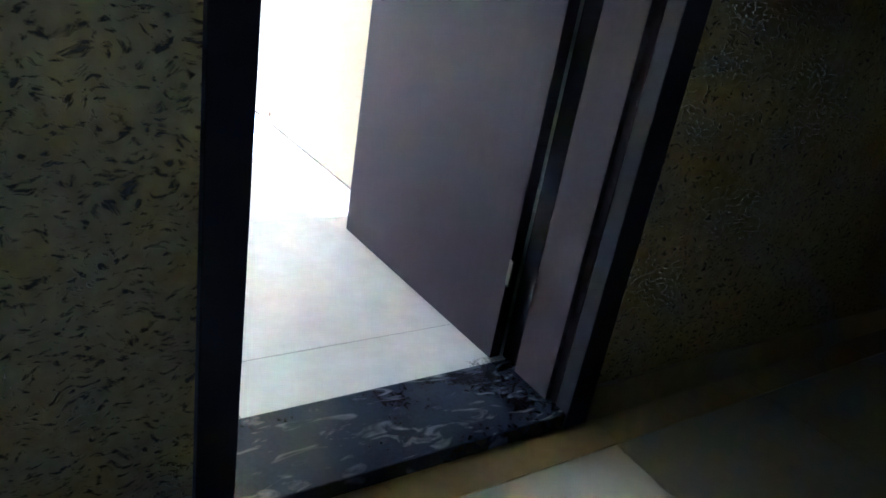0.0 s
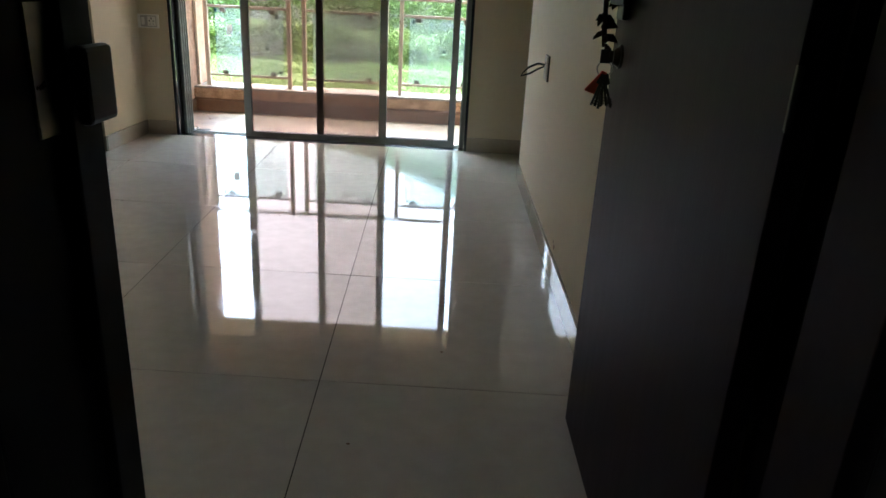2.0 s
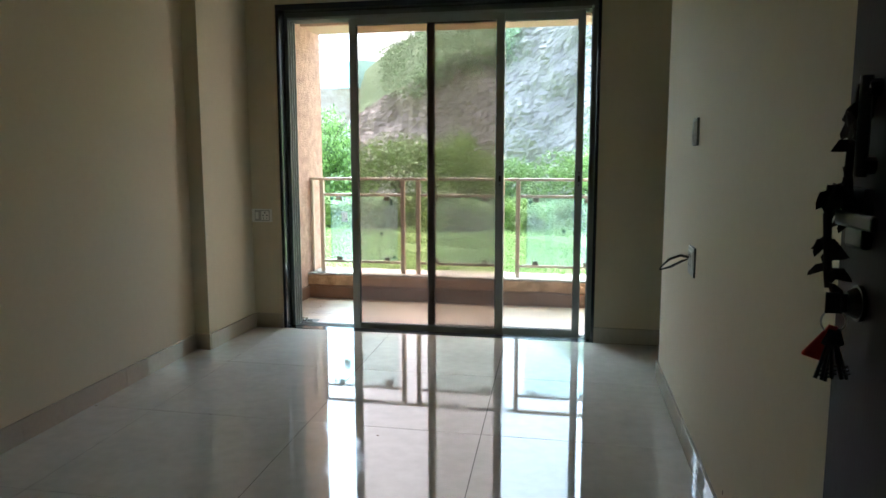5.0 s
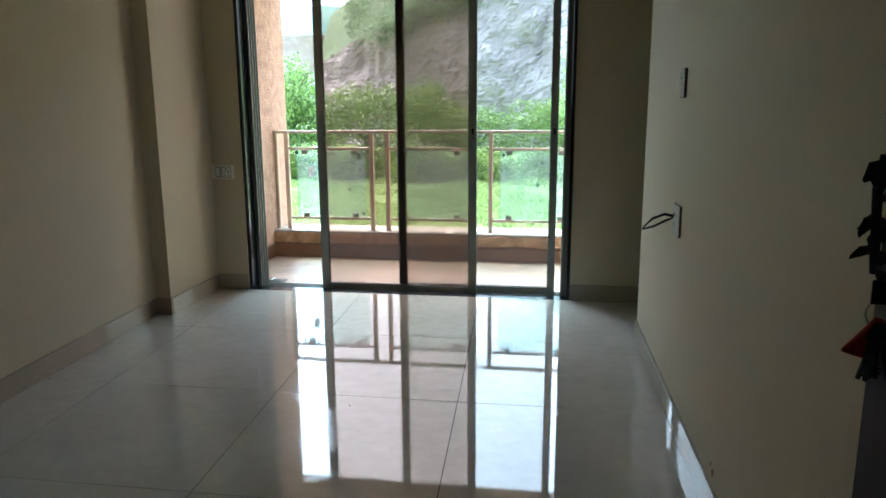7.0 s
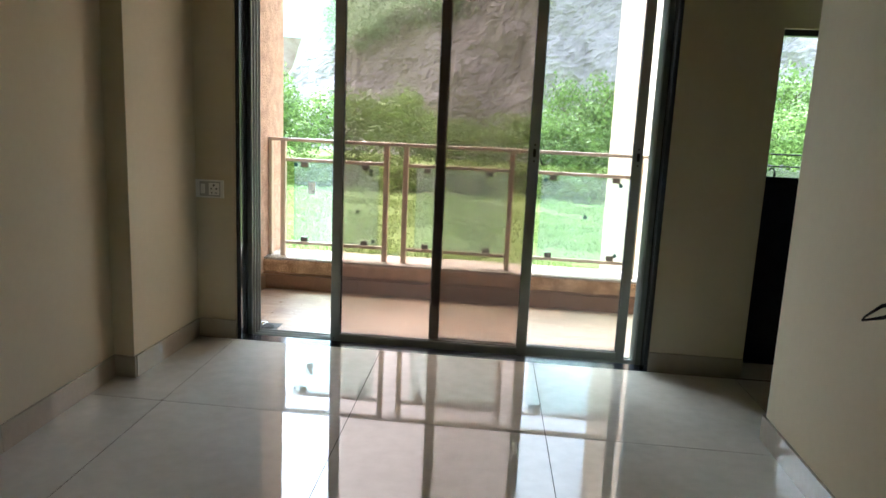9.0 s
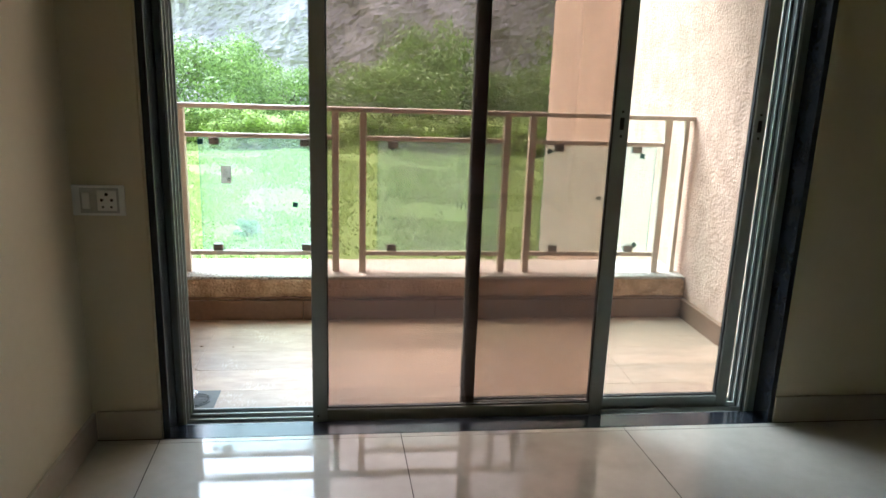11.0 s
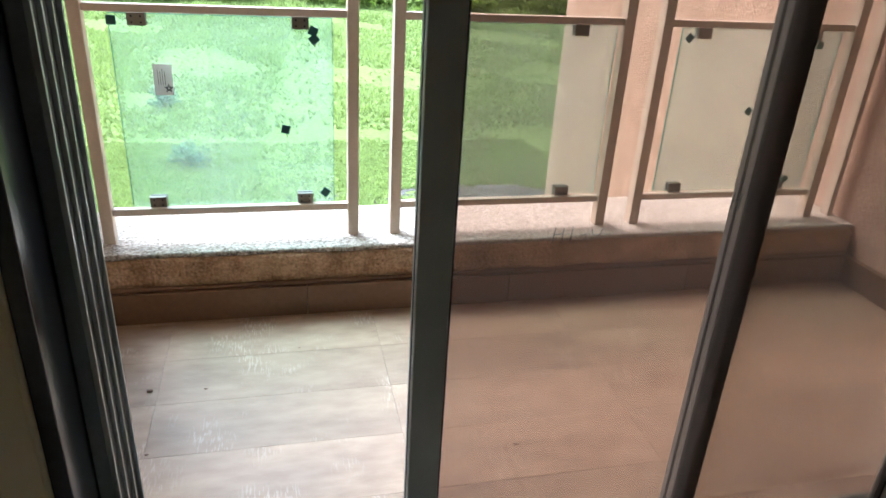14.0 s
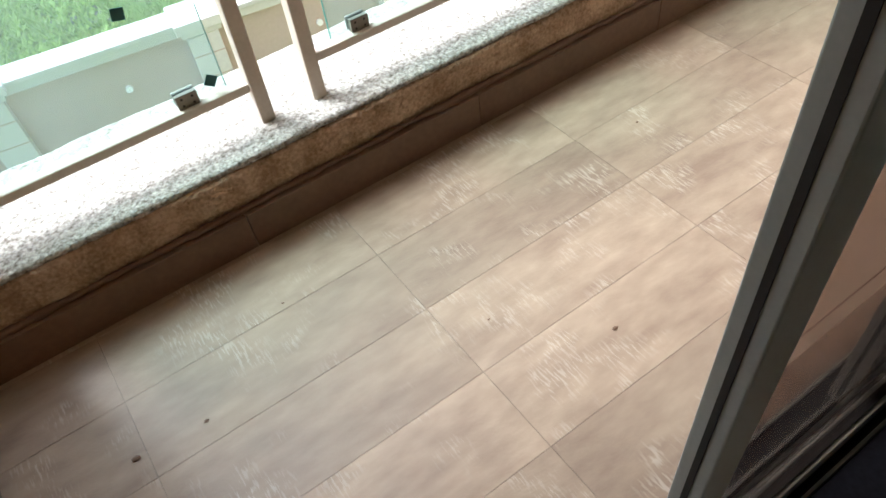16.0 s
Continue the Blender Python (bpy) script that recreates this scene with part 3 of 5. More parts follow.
# ---- the entrance door ----
def entrance_door():
    fr = thing("entrance_door", (2.42, -4.30, 0), "open dark brown laminated entrance door in a black frame", "door")
    part("door_frame", boxes(((1.548, LOB_Y - 0.018, -0.03), (1.617, LOB_Y + 0.03, 2.13)), ((1.548, LOB_Y + 0.03, 0.0), (1.617, -4.33, 2.13)),
                             ((1.548, -4.33, 0.0), (1.632, Y_S + 0.012, 2.13)),
                             ((2.435, LOB_Y - 0.018, -0.03), (2.51, LOB_Y + 0.03, 2.13)), ((2.455, LOB_Y + 0.03, 0.006), (2.51, -4.33, 2.13)),
                             ((2.44, -4.33, 0.006), (2.51, Y_S + 0.012, 2.13)), ((1.617, LOB_Y - 0.018, 2.06), (2.435, -4.33, 2.13)), bevel=0.003), FRAMEWOOD, fr, "black-brown wooden frame")
    part("lining", boxes(((2.423, LOB_Y + 0.055, 0.008), (2.454, -4.345, 2.055)), ((2.436, LOB_Y + 0.032, 0.008), (2.454, LOB_Y + 0.054, 2.055)), bevel=0.002), REVEAL, fr, "mauve laminate lining")
    leaf = part("leaf", boxes(((0, 0.012, 0.012), (0.036, 0.885, 2.05)), bevel=0.002), LEAFDOOR, None, "dark brown laminate leaf")
    leaf.parent = fr
    turn = math.atan2(0.022, 0.885)
    base = Vector((2.392, -4.285, 0)) - Vector(fr.location)
    leaf.matrix_basis = Matrix.Translation(base) @ pose(0, 0, 0, 0, 0, math.degrees(turn))
    def on_leaf(name, bm, mat, label="", smooth=False):
        me = bpy.data.meshes.new(name)
        bm.to_mesh(me)
        bm.free()
        me.materials.append(mat)
        if smooth:
            for p in me.polygons:
                p.use_smooth = True
        ob = new(name, me)
        ob.parent = leaf
        return tagged(ob, label)
    bm = slab(bmesh.new(), (-0.014, 0.775, 1.05), (-0.0005, 0.835, 1.13), 0.004)
    rod(bm, (-0.014, 0.80, 1.09), (-0.026, 0.80, 1.09), 0.011)
    on_leaf("latch", slab(bm, (-0.034, 0.70, 1.080), (-0.025, 0.82, 1.100), 0.004), BLACKMETAL, "black metal lever latch")
    bm = rod(bmesh.new(), (-0.006, 0.80, 0.975), (-0.0005, 0.80, 0.975), 0.025, sides=24)
    rod(bm, (-0.018, 0.80, 0.975), (-0.005, 0.80, 0.975), 0.015, 0.022, sides=18)
    on_leaf("keyhole", bm, DULLSTEEL, "round dull steel lock cylinder")
    bm = rod(bmesh.new(), (-0.014, 0.79, 1.26), (-0.0005, 0.79, 1.26), 0.012)
    rod(bm, (-0.014, 0.79, 1.16), (-0.0005, 0.79, 1.16), 0.012)
    on_leaf("pull_handle", rod(bm, (-0.016, 0.79, 1.145), (-0.016, 0.79, 1.275), 0.008), BLACKMETAL, "dark metal pull handle")
    for z in (0.275, 1.0, 1.8):
        on_leaf("hinge", rod(boxes(((-0.002, 0.0, z - 0.035), (-0.0004, 0.014, z + 0.035))), (-0.004, -0.002, z - 0.035), (-0.004, -0.002, z + 0.035), 0.004), HINGE, "worn steel butt hinge")
    for z in (0.42, 0.68):
        on_leaf("edge_bolt", boxes(((0.004, 0.8851, z - 0.015), (0.03, 0.888, z + 0.015))), BLACKMETAL, "small dark edge bolt")
    box = part("lock_box", boxes(((1.633, -4.325, 0.936), (1.650, -4.262, 1.018)), bevel=0.006), BLACKMETAL, fr, "black rim lock keeper")
    part("keeper_plate", boxes(((1.618, -4.37, 0.93), (1.621, -4.335, 1.06))), STEEL, box, "thin steel plate")
    return fr, leaf


door, leaf = entrance_door()
m_leaf = Matrix.Translation(door.location) @ leaf.matrix_basis


def from_leaf(x, y, z):
    return m_leaf @ Vector((x, y, z))


def key_bunch():
    at = from_leaf(-0.010, 0.80, 0.975)
    ob = thing("key_bunch", at, "bunch of keys with a red fob hanging in the door lock", "keys")
    bm = slab(bmesh.new(), at + Vector((-0.016, -0.005, -0.013)), at + Vector((-0.001, 0.005, 0.013)), 0.003)
    slab(bm, at + Vector((-0.034, -0.0015, -0.015)), at + Vector((-0.012, 0.0015, 0.014)), 0.001)
    part("inserted_key", bm, BLACKMETAL, ob, "dark key standing in the lock")
    c = at + Vector((-0.022, 0, -0.026))
    bm = bmesh.new()
    for k in range(18):
        a0, a1 = 2 * math.pi * k / 18, 2 * math.pi * (k + 1) / 18
        rod(bm, c + Vector((0.016 * math.cos(a0), 0, 0.016 * math.sin(a0))), c + Vector((0.016 * math.cos(a1), 0, 0.016 * math.sin(a1))), 0.0014, sides=6)
    part("key_ring", bm, STEEL, ob, "steel key ring")
    rnd = random.Random(4)
    for k in range(6):
        a = -1.57 + (k - 2.5) * 0.13 + rnd.uniform(-0.04, 0.04)
        d = Vector((math.cos(a), rnd.uniform(-0.25, 0.25), math.sin(a))).normalized()
        s = c + Vector((0, 0, -0.014))
        bm = rod(bmesh.new(), s, s + d * 0.022, 0.0105, 0.009, sides=10)
        bmesh.ops.scale(bm, verts=bm.verts, vec=(1, 0.4, 1), space=Matrix.Translation(-s))
        e = s + d * rnd.uniform(0.062, 0.078)
        rod(bm, s + d * 0.018, e, 0.0028, sides=6)
        side = d.cross(Vector((0, 1, 0))).normalized()
        for q in (0.006, 0.012, 0.018):
            rod(bm, e - d * q, e - d * q + side * 0.006, 0.0014, sides=5)
        part("key", bm, BLACKMETAL, ob, "dark metal key")
    f = c + Vector((-0.016, 0.0, -0.028))
    bm = slab(bmesh.new(), f + Vector((-0.016, -0.003, -0.026)), f + Vector((0.012, 0.003, 0.026)), 0.003)
    for v in bm.verts:
        if v.co.z > f.z:
            v.co.x = f.x + (v.co.x - f.x) * 0.45 + 0.010
    bmesh.ops.rotate(bm, verts=bm.verts, cent=f, matrix=Matrix.Rotation(0.3, 3, "Y"))
    part("fob", bm, REDPLASTIC, ob, "red plastic key fob")


key_bunch()


def garland():
    top = from_leaf(-0.018, 0.80, 1.255)
    ob = thing("garland", top, "dark dried garland of leaves hanging from the door handle", "garland")
    rnd = random.Random(9)
    pts = [top + Vector((0.0, 0.0, 0.01)), top + Vector((-0.004, 0.006, -0.05)), top + Vector((-0.006, 0.01, -0.11)), top + Vector((0.002, 0.012, -0.16)),
           top + Vector((-0.016, 0.014, -0.12)), top + Vector((-0.026, 0.015, -0.16)), top + Vector((-0.022, 0.016, -0.225)), top + Vector((-0.018, 0.018, -0.262))]
    for p, q in zip(pts, pts[1:]):
        part("string", rod(bmesh.new(), p, q, 0.006, 0.005, 8), GARLAND, ob, "dark twisted string")
    for k in range(46):
        i = rnd.randrange(len(pts) - 1)
        p = pts[i].lerp(pts[i + 1], rnd.random())
        bm = bmesh.new()
        l, w = rnd.uniform(0.018, 0.042), rnd.uniform(0.007, 0.014)
        vs = [bm.verts.new(c) for c in ((0, 0, 0), (w, 0.003, -l * 0.4), (w * 0.5, 0, -l), (0, -0.003, -l * 0.85), (-w * 0.8, 0.002, -l * 0.5))]
        bm.faces.new(vs)
        got = bmesh.ops.extrude_face_region(bm, geom=bm.faces[:])["geom"]
        bmesh.ops.translate(bm, verts=[g for g in got if isinstance(g, bmesh.types.BMVert)], vec=(0, 0.002, 0))
        bmesh.ops.transform(bm, matrix=Matrix.Translation(p) @ pose(0, 0, 0, rnd.uniform(-40, 40), rnd.uniform(-70, 70), rnd.uniform(0, 360)), verts=bm.verts)
        part("leaf", bm, GARLAND, ob, "curled dark leaf")


garland()


# ---- the balcony door ----
setting("door_surround", boxes(((-0.022, -0.006, -0.004), (0.0, 0.198, 2.178)), ((2.072, -0.006, -0.004), (2.092, 0.198, 2.178)),
                               ((0.0, -0.006, 2.142), (2.072, 0.198, 2.178)), ((0.0, -0.014, -0.05), (2.072, 0.08, 0.0)), ((0.0, 0.08, -0.06), (2.072, 0.198, -0.036)), bevel=0.002), GRANITE, "black granite lining of the balcony door")


def stick(bm, a, b, bevel=0.0015):
    return slab(bm, a, b, bevel)


def sliding_door():
    ob = thing("sliding_door", (1.03, 0.11, 0.0), "half-open sliding balcony door of grey aluminium with a dusty bronze pane before a clear one", "door")
    bm = bmesh.new()
    y0, y1 = 0.084, 0.206
    stick(bm, (0.001, y0, -0.034), (0.021, y1, 2.14)), stick(bm, (2.045, y0, -0.034), (2.071, y1, 2.14)), stick(bm, (0.021, y0, 2.108), (2.045, y1, 2.14))
    stick(bm, (0.021, y0, -0.033), (2.045, y1, -0.022))
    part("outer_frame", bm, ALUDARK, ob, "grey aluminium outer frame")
    for y in (0.087, 0.125, 0.165, 0.203):
        bm = bmesh.new()
        stick(bm, (0.021, y - 0.003, -0.022), (2.045, y + 0.003, -0.004), 0.0008), stick(bm, (0.021, y - 0.003, -0.004), (0.028, y + 0.003, 2.096), 0.0008)
        stick(bm, (2.035, y - 0.003, -0.004), (2.045, y + 0.003, 2.096), 0.0008), stick(bm, (0.028, y - 0.003, 2.09), (2.035, y + 0.003, 2.108), 0.0008)
        part("track", bm, ALU, ob, "pale aluminium track rib")
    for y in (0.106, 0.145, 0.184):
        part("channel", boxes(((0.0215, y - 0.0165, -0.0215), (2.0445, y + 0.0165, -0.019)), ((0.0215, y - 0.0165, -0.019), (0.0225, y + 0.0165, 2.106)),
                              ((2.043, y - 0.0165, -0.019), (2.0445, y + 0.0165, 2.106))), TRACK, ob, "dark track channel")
    for name, x0, x1, y, glass, mat in (("front_panel", 0.449, 1.492, 0.121, PANE_A, ALU), ("rear_panel", 0.975, 1.998, 0.163, PANE_B, ALU)):
        w, t = 0.05 if name == "front_panel" else 0.044, 0.017
        bm = bmesh.new()
        stick(bm, (x0, y - t, -0.017), (x0 + w, y + t, 2.094), 0.002), stick(bm, (x1 - w, y - t, -0.017), (x1, y + t, 2.094), 0.002)
        stick(bm, (x0 + w, y - t, 2.05), (x1 - w, y + t, 2.094), 0.002), stick(bm, (x0 + w, y - t, -0.017), (x1 - w, y + t, 0.032), 0.002)
        pan = part(name, bm, mat, ob, "grey aluminium sash")
        pane = part("pane", boxes(((x0 + w - 0.004, y - 0.002, 0.028), (x1 - w + 0.004, y + 0.002, 2.054))), glass, pan, "dusty bronze-tinted pane" if glass is PANE_A else "clear pane")
        if name == "rear_panel":
            part("interlock", slab(bmesh.new(), (x0 - 0.002, y - t - 0.010, -0.012), (x0 + w + 0.002, y - t - 0.0005, 2.09), 0.004), INTERLOCK, pan, "dark rounded interlocking profile")
        part("edge_groove", boxes(((x0 - 0.0008, y - 0.0035, 0.0), (x0 + 0.001, y + 0.0035, 2.08))), RUBBER, pan, "black brush seal in the sash edge")
        g = 0.0045
        part("seal", boxes(((x0 + w, y - 0.009, 0.032), (x0 + w + g, y + 0.009, 2.05)), ((x1 - w - g, y - 0.009, 0.032), (x1 - w, y + 0.009, 2.05)),
                           ((x0 + w + g, y - 0.009, 0.032), (x1 - w - g, y + 0.009, 0.032 + g)), ((x0 + w + g, y - 0.009, 2.05 - g), (x1 - w - g, y + 0.009, 2.05))), RUBBER, pan, "black rubber seal")
        part("lock_slot", boxes(((x1 - w * 0.5 - 0.007, y - t - 0.0015, 1.02), (x1 - w * 0.5 + 0.007, y - t + 0.001, 1.06))), RUBBER, pan, "small black lock slot")
        part("keeper", boxes(((x1 - w * 0.5 - 0.004, y - t - 0.001, 1.075), (x1 - w * 0.5 + 0.004, y - t + 0.001, 1.083)),
                             ((x1 - w * 0.5 - 0.004, y - t - 0.001, 0.995), (x1 - w * 0.5 + 0.004, y - t + 0.001, 1.003)),
                             ((x0 + 0.016, y - t - 0.0008, 0.005), (x0 + 0.022, y - t + 0.001, 0.011))), RUBBER, pan, "dark screw heads")
    # strokes of black marker on the bronze pane
    strokes = (((0.0, 0.012), (0.004, 0.055)), ((0.0, 0.034), (0.018, 0.036)), ((0.018, 0.008), (0.020, 0.052)), ((0.034, 0.006), (0.037, 0.054)),
               ((0.052, 0.03), (0.066, 0.033)), ((0.075, 0.046), (0.078, 0.03)), ((0.078, 0.03), (0.09, 0.028)), ((0.09, 0.028), (0.096, 0.044)))
    bm = bmesh.new()
    for (xa, za), (xb, zb) in strokes:
        rod(bm, (0.65 + xa * 0.8, 0.1182, 0.690 + za * 0.62), (0.65 + xb * 0.8, 0.1182, 0.690 + zb * 0.62), 0.0006, sides=6)
    for (xa, za), (xb, zb) in strokes[:4]:
        rod(bm, (0.93 + xa * 0.8, 0.1182, 0.735 + za * 0.6), (0.93 + xb * 0.8, 0.1182, 0.735 + zb * 0.6), 0.0008, sides=6)
    part("marker_writing", bm, INK, ob, "black marker scrawl on the bronze pane")
    return ob


sliding_door()

# ---- balcony railing ----
POSTS = (("slim", -0.330), ("post", -0.240), ("post", 0.490), ("post", 0.625), ("post", 1.347), ("post", 1.478), ("post", 2.190), ("slim", 2.290))


def railing():
    ob = thing("balcony_railing", (1.0, R_Y, P_TOP), "beige painted steel railing with three greenish glass panels", "railing")
    part("top_rail", boxes(((B_W + 0.001, R_Y - 0.022, 0.985), (B_E - 0.001, R_Y + 0.022, 1.008)), bevel=0.004), RAIL, ob)
    for kind, x in POSTS:
        w = 0.017 if kind == "post" else 0.011
        bm = boxes(((x - w, R_Y - 0.02, P_TOP - 0.012), (x + w, R_Y + 0.02, 0.985)), bevel=0.003)
        part("post", bm, RAIL, ob, "square post with flaking paint at the foot")
    for a, b, g0, g1 in ((-0.240, 0.490, -0.165, 0.432), (0.625, 1.347, 0.700, 1.322), (1.478, 2.190, 1.552, 2.150)):
        for z in (0.848, 0.263):
            part("rail", boxes(((a + 0.017, R_Y - 0.012, z), (b - 0.017, R_Y + 0.012, z + 0.022)), bevel=0.003), RAIL, ob)
        pane = part("pane", boxes(((g0, R_Y + 0.014, 0.286), (g1, R_Y + 0.022, 0.842))), PANE_R, ob, "greenish glass panel")
        part("pane_edge", boxes(((g0 - 0.0015, R_Y + 0.0145, 0.286), (g0 - 0.0002, R_Y + 0.0215, 0.842)), ((g1 + 0.0002, R_Y + 0.0145, 0.286), (g1 + 0.0015, R_Y + 0.0215, 0.842)),
                                ((g0, R_Y + 0.0145, 0.8422), (g1, R_Y + 0.0215, 0.8436))), PANE_EDGE, pane, "green glass edge")
        for x in (a + 0.148, b - 0.148):
            for z in (0.300, 0.829):
                c = part("clip", boxes(((x - 0.024, R_Y + 0.001, z - 0.017), (x + 0.024, R_Y + 0.0135, z + 0.017)), ((x - 0.024, R_Y + 0.0225, z - 0.017), (x + 0.024, R_Y + 0.030, z + 0.017)),
                                       bevel=0.0015), CLIP, ob, "brushed steel glass clip")
                bm = bmesh.new()
                for dx in (-0.012, 0.012):
                    for dz in (-0.008, 0.008):
                        rod(bm, (x + dx, R_Y + 0.0005, z + dz), (x + dx, R_Y + 0.0015, z + dz), 0.003, sides=8)
                part("screw", bm, BLACKMETAL, c, "four dark screws")
    return ob


rail = railing()


def sticker(x, z, size, turn, name="sticker", mat=STICKER, label="small dark green square sticker on the railing glass"):
    bm = boxes(((-size, 0, -size), (size, 0.0012, size)))
    bmesh.ops.transform(bm, matrix=Matrix.Translation((x, R_Y + 0.0122, z)) @ pose(0, 0, 0, 0, turn, 0), verts=bm.verts)
    part(name, bm, mat, rail, label)


for x, z, turn in ((-0.158, 0.824, 2), (0.378, 0.806, 25), (0.380, 0.784, 50), (0.290, 0.519, 12), (0.405, 0.315, 35),
                   (1.578, 0.812, 40), (2.075, 0.797, 3), (1.858, 0.572, 30), (2.075, 0.320, 45)):
    sticker(x, z, 0.0125, turn)
slip = part("paper_label", boxes(((-0.066, R_Y + 0.0118, 0.622), (-0.016, R_Y + 0.0132, 0.708))), PAPER, rail, "grey paper slip with a hand-drawn star")
bm = bmesh.new()
star = [Vector((-0.028 + 0.012 * math.sin(2 * math.pi * k * 2 / 5), R_Y + 0.0112, 0.641 + 0.012 * math.cos(2 * math.pi * k * 2 / 5))) for k in range(6)]
for p, q in zip(star, star[1:]):
    rod(bm, p, q, 0.0012, sides=5)
part("star", bm, INK, slip, "hand-drawn black star")
bm = bmesh.new()
for k in range(4):
    slab(bm, (-0.055 + 0.006 * k, R_Y + 0.0108, 0.65), (-0.0535 + 0.006 * k, R_Y + 0.0116, 0.695 - 0.006 * (k % 2)))
part("writing", bm, CLIP, slip, "faint lines of writing")


# ---- switches, sockets, cable, drain ----
def switchboard():
    ob = thing("switchboard", (-0.163, 0.0, 0.783), "white switch and socket plate beside the balcony door", "switch")
    part("plate", boxes(((-0.240, -0.010, 0.737), (-0.086, 0.0, 0.829)), bevel=0.003), WHITEPLASTIC, ob)
    # The gap's shade is a raised grey panel, not a recess.
    part("gap_shade", boxes(((-0.212, -0.0115, 0.745), (-0.102, -0.0095, 0.821)), bevel=0.001), GAPSHADE, ob, "grey panel standing in for the shadow gap round the inserts")
    part("rocker", boxes(((-0.206, -0.015, 0.758), (-0.184, -0.0095, 0.808)), bevel=0.003), WHITEPLASTIC, ob, "white rocker switch")
    s = part("socket", boxes(((-0.164, -0.013, 0.752), (-0.108, -0.0095, 0.814)), bevel=0.002), WHITEPLASTIC, ob, "white five-hole socket")
    for x, z, r in ((-0.136, 0.802, 0.0045), (-0.150, 0.785, 0.004), (-0.122, 0.785, 0.004), (-0.148, 0.764, 0.003), (-0.124, 0.764, 0.003)):
        part("hole", rod(bmesh.new(), (x, -0.0136, z), (x, -0.0128, z), r * 1.15, sides=12), DARKHOLE, s, "dark socket hole")


switchboard()


def wall_socket():
    y, z = -1.62, 0.768
    ob = thing("wall_socket", (X_E, y, z), "square white socket plate on the partition wall", "socket")
    # Slightly larger dark box: the plate's shadow edge as a shape.
    part("edge_shade", boxes(((X_E - 0.006, y - 0.065, z - 0.058), (X_E + 0.004, y + 0.065, z + 0.058)), bevel=0.001), EDGESHADE, ob, "dark rim standing in for the plate's shaded edge")
    part("plate", boxes(((X_E - 0.010, y - 0.062, z - 0.055), (X_E - 0.005, y + 0.062, z + 0.055)), bevel=0.002), WHITEPLASTIC, ob)
    s = part("insert", boxes(((X_E - 0.013, y - 0.044, z - 0.04), (X_E - 0.0095, y + 0.044, z + 0.04)), bevel=0.002), WHITEPLASTIC, ob)
    for dy, dz in ((0.02, 0.02), (0.02, -0.015), (-0.02, 0.02), (-0.02, -0.015), (0.0, 0.025)):
        part("hole", rod(bmesh.new(), (X_E - 0.0136, y + dy, z + dz), (X_E - 0.0128, y + dy, z + dz), 0.0045, sides=10), DARKHOLE, s, "dark socket hole")
    y += 0.035
    cab = thing("cable_loop", (X_E - 0.013, y, z), "black cable loop sticking out of the wall socket", "cable")
    o = Vector((X_E - 0.013, y, z))
    for k, lift in enumerate((0.0, 0.005)):
        ctrl = [Vector(c) for c in ((0.0, -0.016, 0.014 - lift), (-0.03, 0.006, 0.018 - lift), (-0.07, 0.035, -0.004 - lift), (-0.098, 0.05, -0.040), (-0.103, 0.052, -0.052),
                                    (-0.064, 0.03, -0.033 - lift), (-0.026, 0.002, -0.006 - lift), (0.0, 0.004, 0.002))]
        bm = bmesh.new()
        for p, q in zip(ctrl, ctrl[1:]):
            rod(bm, o + p, o + q, 0.0027, sides=8)
            bmesh.ops.create_icosphere(bm, subdivisions=1, radius=0.0027, matrix=Matrix.Translation(o + q))
        part("strand", bm, RUBBER, cab, "black insulated wire")


wall_socket()


def wall_switch():
    y, z = -1.597, 1.272
    ob = thing("wall_switch", (X_E, y, z), "small white three-way switch plate on the partition wall", "switch")
    # Added dark rim in place of the switch plate's shaded side.
    part("edge_shade", boxes(((X_E - 0.009, y - 0.041, z - 0.053), (X_E + 0.004, y + 0.041, z + 0.053)), bevel=0.001), EDGESHADE, ob, "dark rim standing in for the plate's shaded edge")
    part("plate", boxes(((X_E - 0.014, y - 0.038, z - 0.05), (X_E - 0.008, y + 0.038, z + 0.05)), bevel=0.002), WHITEPLASTIC, ob)
    for dz in (0.028, 0.0, -0.028):
        part("rocker", boxes(((X_E - 0.018, y - 0.02, z + dz - 0.011), (X_E - 0.0105, y + 0.02, z + dz + 0.011)), bevel=0.002), WHITEPLASTIC, ob, "white rocker")


wall_switch()


